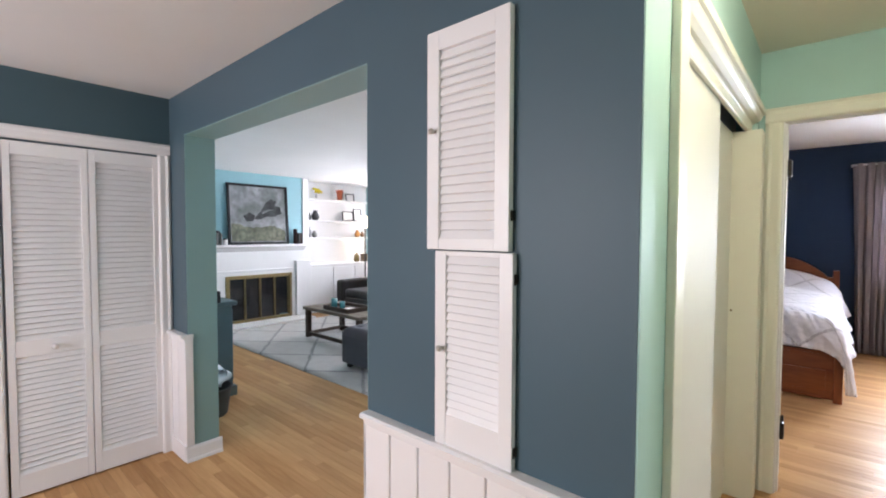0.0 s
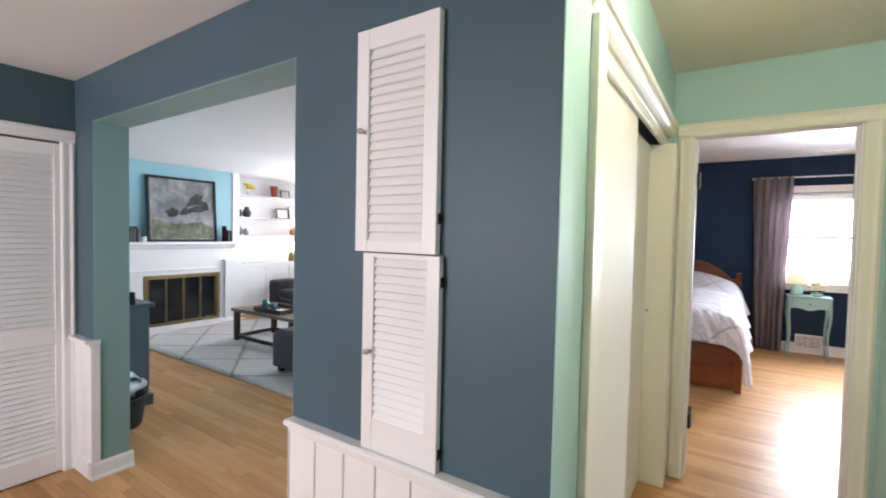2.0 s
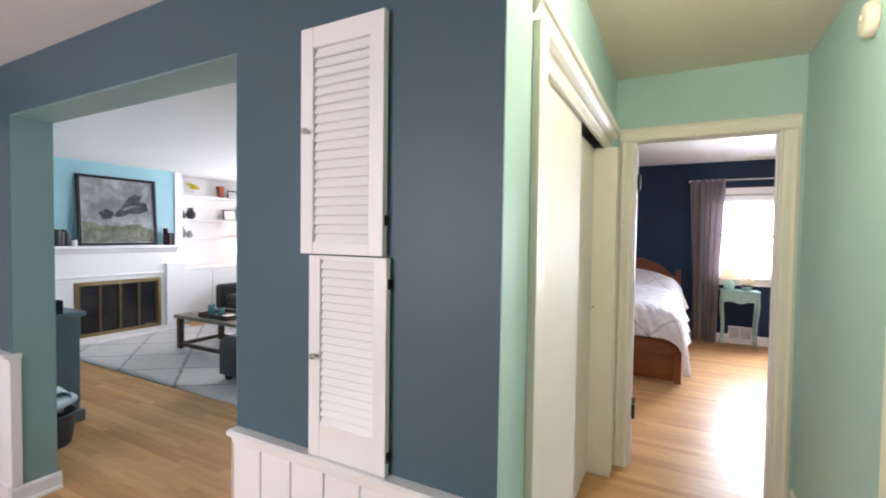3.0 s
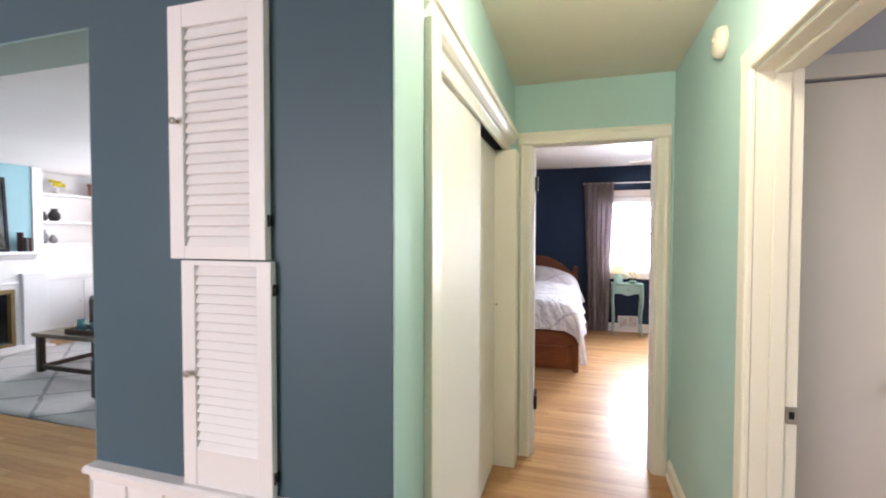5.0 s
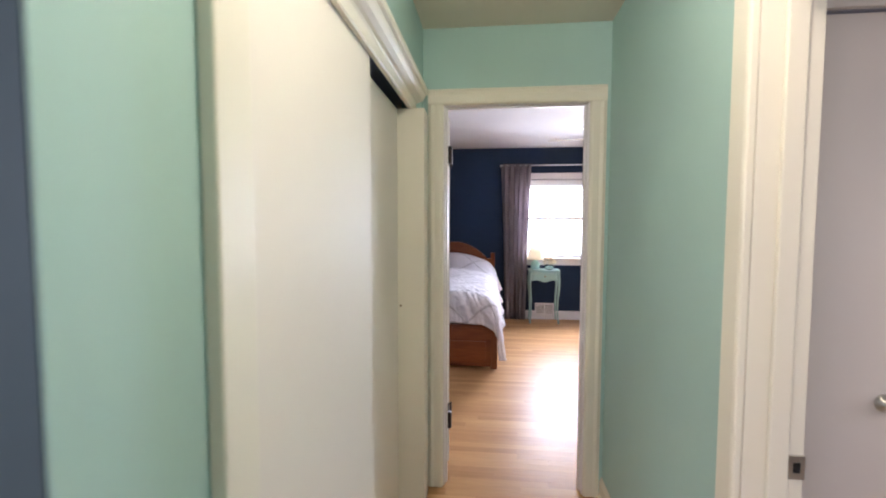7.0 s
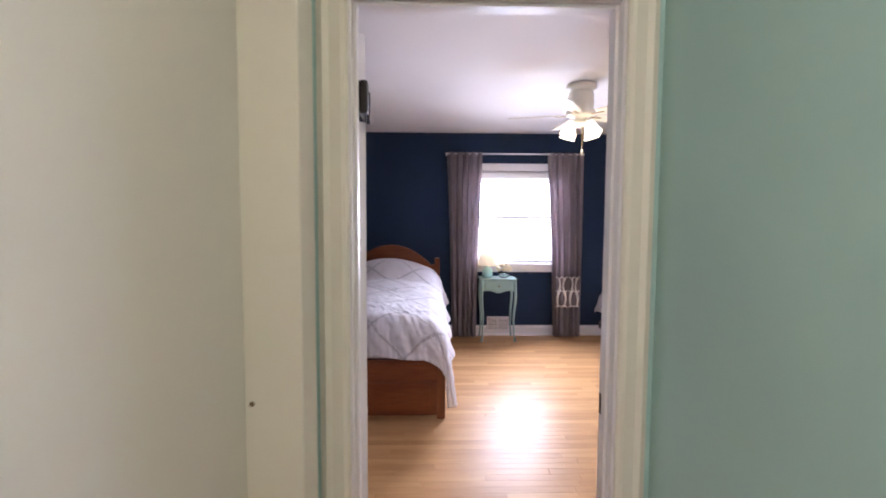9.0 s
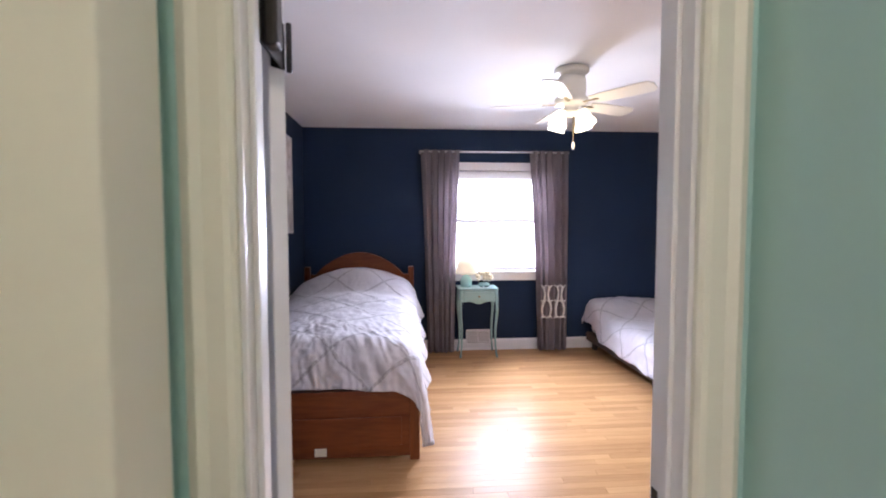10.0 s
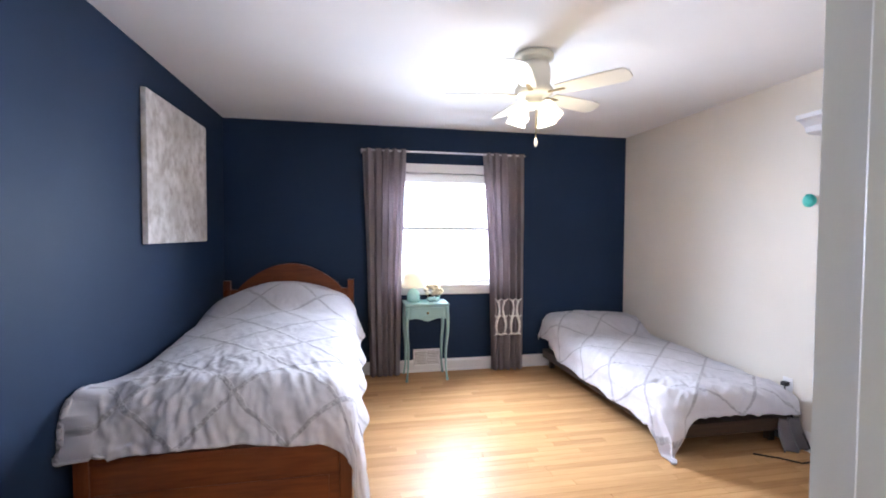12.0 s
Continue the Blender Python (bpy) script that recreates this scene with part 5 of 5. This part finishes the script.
def tuft(u, v):
    x, y = 0.95 * u, 0.72 * v
    edge = min(u * 0.95, (1 - u) * 0.95, v * 0.72, (1 - v) * 0.72)
    z = 0.355 + 0.075 * min(1, edge / 0.06) ** 0.5
    for i in range(4):
        for j in range(3):
            d = math.hypot(x - (0.14 + i * 0.223), y - (0.14 + j * 0.22))
            z -= 0.028 * math.exp(-(d / 0.035) ** 2)
    return (x, y, z)


cu = part("cushion", sheet(48, 36, tuft), OTTO, ot)
for i in range(4):
    for j in range(3):
        part("button", lathe(bmesh.new(), [(0.012, 0.402), (0.010, 0.410), (0, 0.413)], (0.14 + i * 0.223, 0.14 + j * 0.22, 0), 10), OTTO, cu)
for x in (0.04, 0.86):
    for y in (0.04, 0.63):
        part("foot", boxed(x, y, 0, x + 0.05, y + 0.05, 0.05, 0.003), BLACK, ot)

# sofa
sf = thing("sofa", (-6.22, 4.78, 0), "charcoal sofa with thick arms below the window", "sofa")
part("base", boxed(0.02, 0.04, 0.08, 2.18, 0.88, 0.30, 0.02), SOFA, sf)
for x in (0, 1.98):
    part("arm", boxed(x, 0.0, 0.08, x + 0.22, 0.90, 0.60, 0.05), SOFA, sf)
part("backrest", boxed(0.20, 0.68, 0.28, 2.0, 0.92, 0.80, 0.06), SOFA, sf)
for k in range(2):
    part("seat_cushion", boxed(0.22 + k * 0.88, 0.02, 0.30, 1.09 + k * 0.88, 0.70, 0.45, 0.05), SOFA, sf)
    part("back_cushion", boxed(0.23 + k * 0.88, 0.52, 0.45, 1.08 + k * 0.88, 0.74, 0.93, 0.07), SOFA, sf)
for x in (0.05, 2.08):
    for y in (0.06, 0.80):
        part("foot", boxed(x, y, 0, x + 0.06, y + 0.06, 0.08, 0.004), BLACK, sf)

# dresser and basket beside the opening
ds = thing("dresser", (-4.72, 1.33, 0), "blue teal painted dresser with a moulded top", "dresser")
part("carcass", boxed(0.02, 0.01, 0.08, 1.155, 0.50, 0.795, 0.004), TEALWOOD, ds)
part("top", boxed(0, 0, 0.795, 1.18, 0.54, 0.832, 0.008), TEALWOOD, ds)
part("plinth", boxed(0.0, 0.0, 0, 1.18, 0.53, 0.09, 0.010), TEALWOOD, ds)
for k in range(3):
    dd = part("drawer", boxed(0.05 + k * 0.365, 0.50, 0.13, 0.40 + k * 0.365, 0.516, 0.76, 0.004), TEALWOOD, ds)
    part("drawer_knob", lathe(bmesh.new(), [(0.006, 0.516), (0.014, 0.53), (0, 0.54)], (0.225 + k * 0.365, 0, 0.45), 10, "y"), CHROME, dd)
bx = thing("speaker_box", (-3.80, 1.46, 0.832), "black electronic box on the dresser", "box")
part("body", boxed(0, 0, 0, 0.28, 0.26, 0.10, 0.006), BLACK, bx)
part("dial", lathe(bmesh.new(), [(0.02, 0.0), (0.018, 0.012), (0, 0.013)], (0.28, 0.13, 0.05), 14, "x"), HINGE, bx)
bk = thing("laundry_basket", (-3.28, 1.52, 0), "dark round basket filled with pale folded towels", "basket")
bk.scale = (0.9, 0.9, 0.70)
part("basket", lathe(bmesh.new(), [(0.14, 0.0), (0.15, 0.02), (0.165, 0.16), (0.18, 0.30), (0.185, 0.30), (0.185, 0.315), (0.172, 0.315), (0.155, 0.16), (0.14, 0.02), (0.0, 0.015)], steps=28), plain("dark_wicker", (0.05, 0.055, 0.06), 0.7, 0, 0.4, 90), bk)
for k in range(7):
    a = k * 0.9
    def roll(u, v, a=a, k=k):
        r = 0.055 + 0.012 * lump(u * 6, v * 4, k)
        cx, cy = 0.085 * math.cos(a) * (k > 0), 0.085 * math.sin(a) * (k > 0)
        th = 2 * math.pi * u
        l = (v - 0.5) * 0.20
        return (cx + l * math.cos(a + 1.2) - r * math.cos(th) * math.sin(a + 1.2), cy + l * math.sin(a + 1.2) + r * math.cos(th) * math.cos(a + 1.2), 0.355 + 0.05 * (k % 3) + r * math.sin(th))
    part("towel", sheet(18, 8, roll), TOWEL, bk)

# the living room furniture stands a little nearer the entry closet
for ob in [o for o in scene.objects if o not in already and o.parent is None and o.type in {"MESH", "EMPTY", "LIGHT"} and not o.name.startswith("window")]:
    ob.location.y -= 0.09

# ---- strip oak floor ----
fl_root = setting("floor", boxed(-7.0, -2.1, -0.06, 3.55, 7.6, -0.012), SUBFLOOR, "honey coloured strip oak floor running through the rooms", "floor")
PW = 0.0572


def plank_bm(length):
    bm = bmesh.new()
    g, c = 0.0002, 0.0007
    lo = [(g, g), (length - g, g), (length - g, PW - g), (g, PW - g)]
    hi = [(g + c, g + c), (length - g - c, g + c), (length - g - c, PW - g - c), (g + c, PW - g - c)]
    a = [bm.verts.new((x, y, -0.012)) for x, y in lo]
    b = [bm.verts.new((x, y, -0.0010)) for x, y in lo]
    d = [bm.verts.new((x, y, 0.0)) for x, y in hi]
    for k in range(4):
        n = (k + 1) % 4
        bm.faces.new((a[k], a[n], b[n], b[k]))
        bm.faces.new((b[k], b[n], d[n], d[k]))
    bm.faces.new(d)
    return bm


LENGTHS = (0.38, 0.54, 0.70, 0.88, 1.06, 1.30)
plank_mesh = {}
for L in LENGTHS:
    me = bpy.data.meshes.new("plank")
    b_ = plank_bm(L)
    b_.to_mesh(me)
    b_.free()
    me.materials.append(OAK_OBJ)
    plank_mesh[L] = me
verts, faces, made = [], [], 0
r = random.Random(11)
row = 0
y = -2.05
while y < 7.55:
    x = -6.95 - r.uniform(0, 0.5)
    while x < 3.5:
        L = r.choice(LENGTHS)
        x_end = 3.5 if y > 3.05 else 2.65
        x_from = -3.62 if y < 1.1 else -6.99
        if x >= x_end or x + L <= x_from:
            x += L
            continue
        x = max(x, x_from)
        near = 1.7 < y < 6.0 and x + L > -0.1 and x < 2.5 and made < 290
        if near:
            ob = new("plank", plank_mesh[L])
            ob.parent, ob.location = fl_root, (x, y, 0)
            made += 1
        else:
            L = min(L, x_end - x)
            g, c = 0.0002, 0.0007
            n0 = len(verts)
            lo = [(g, g), (L - g, g), (L - g, PW - g), (g, PW - g)]
            hi = [(g + c, g + c), (L - g - c, g + c), (L - g - c, PW - g - c), (g + c, PW - g - c)]
            verts += [(x + a, y + b, -0.012) for a, b in lo] + [(x + a, y + b, -0.001) for a, b in lo] + [(x + a, y + b, 0.0) for a, b in hi]
            for k in range(4):
                n = (k + 1) % 4
                faces += [(n0 + k, n0 + n, n0 + 4 + n, n0 + 4 + k), (n0 + 4 + k, n0 + 4 + n, n0 + 8 + n, n0 + 8 + k)]
            faces.append((n0 + 8, n0 + 9, n0 + 10, n0 + 11))
        x += L
    y += PW
me = bpy.data.meshes.new("further_planks")
me.from_pydata(verts, [], faces)
me.materials.append(OAK_ISL)
rest = new("further_planks", me)
rest.parent = fl_root
rest["kind"] = "stuff"
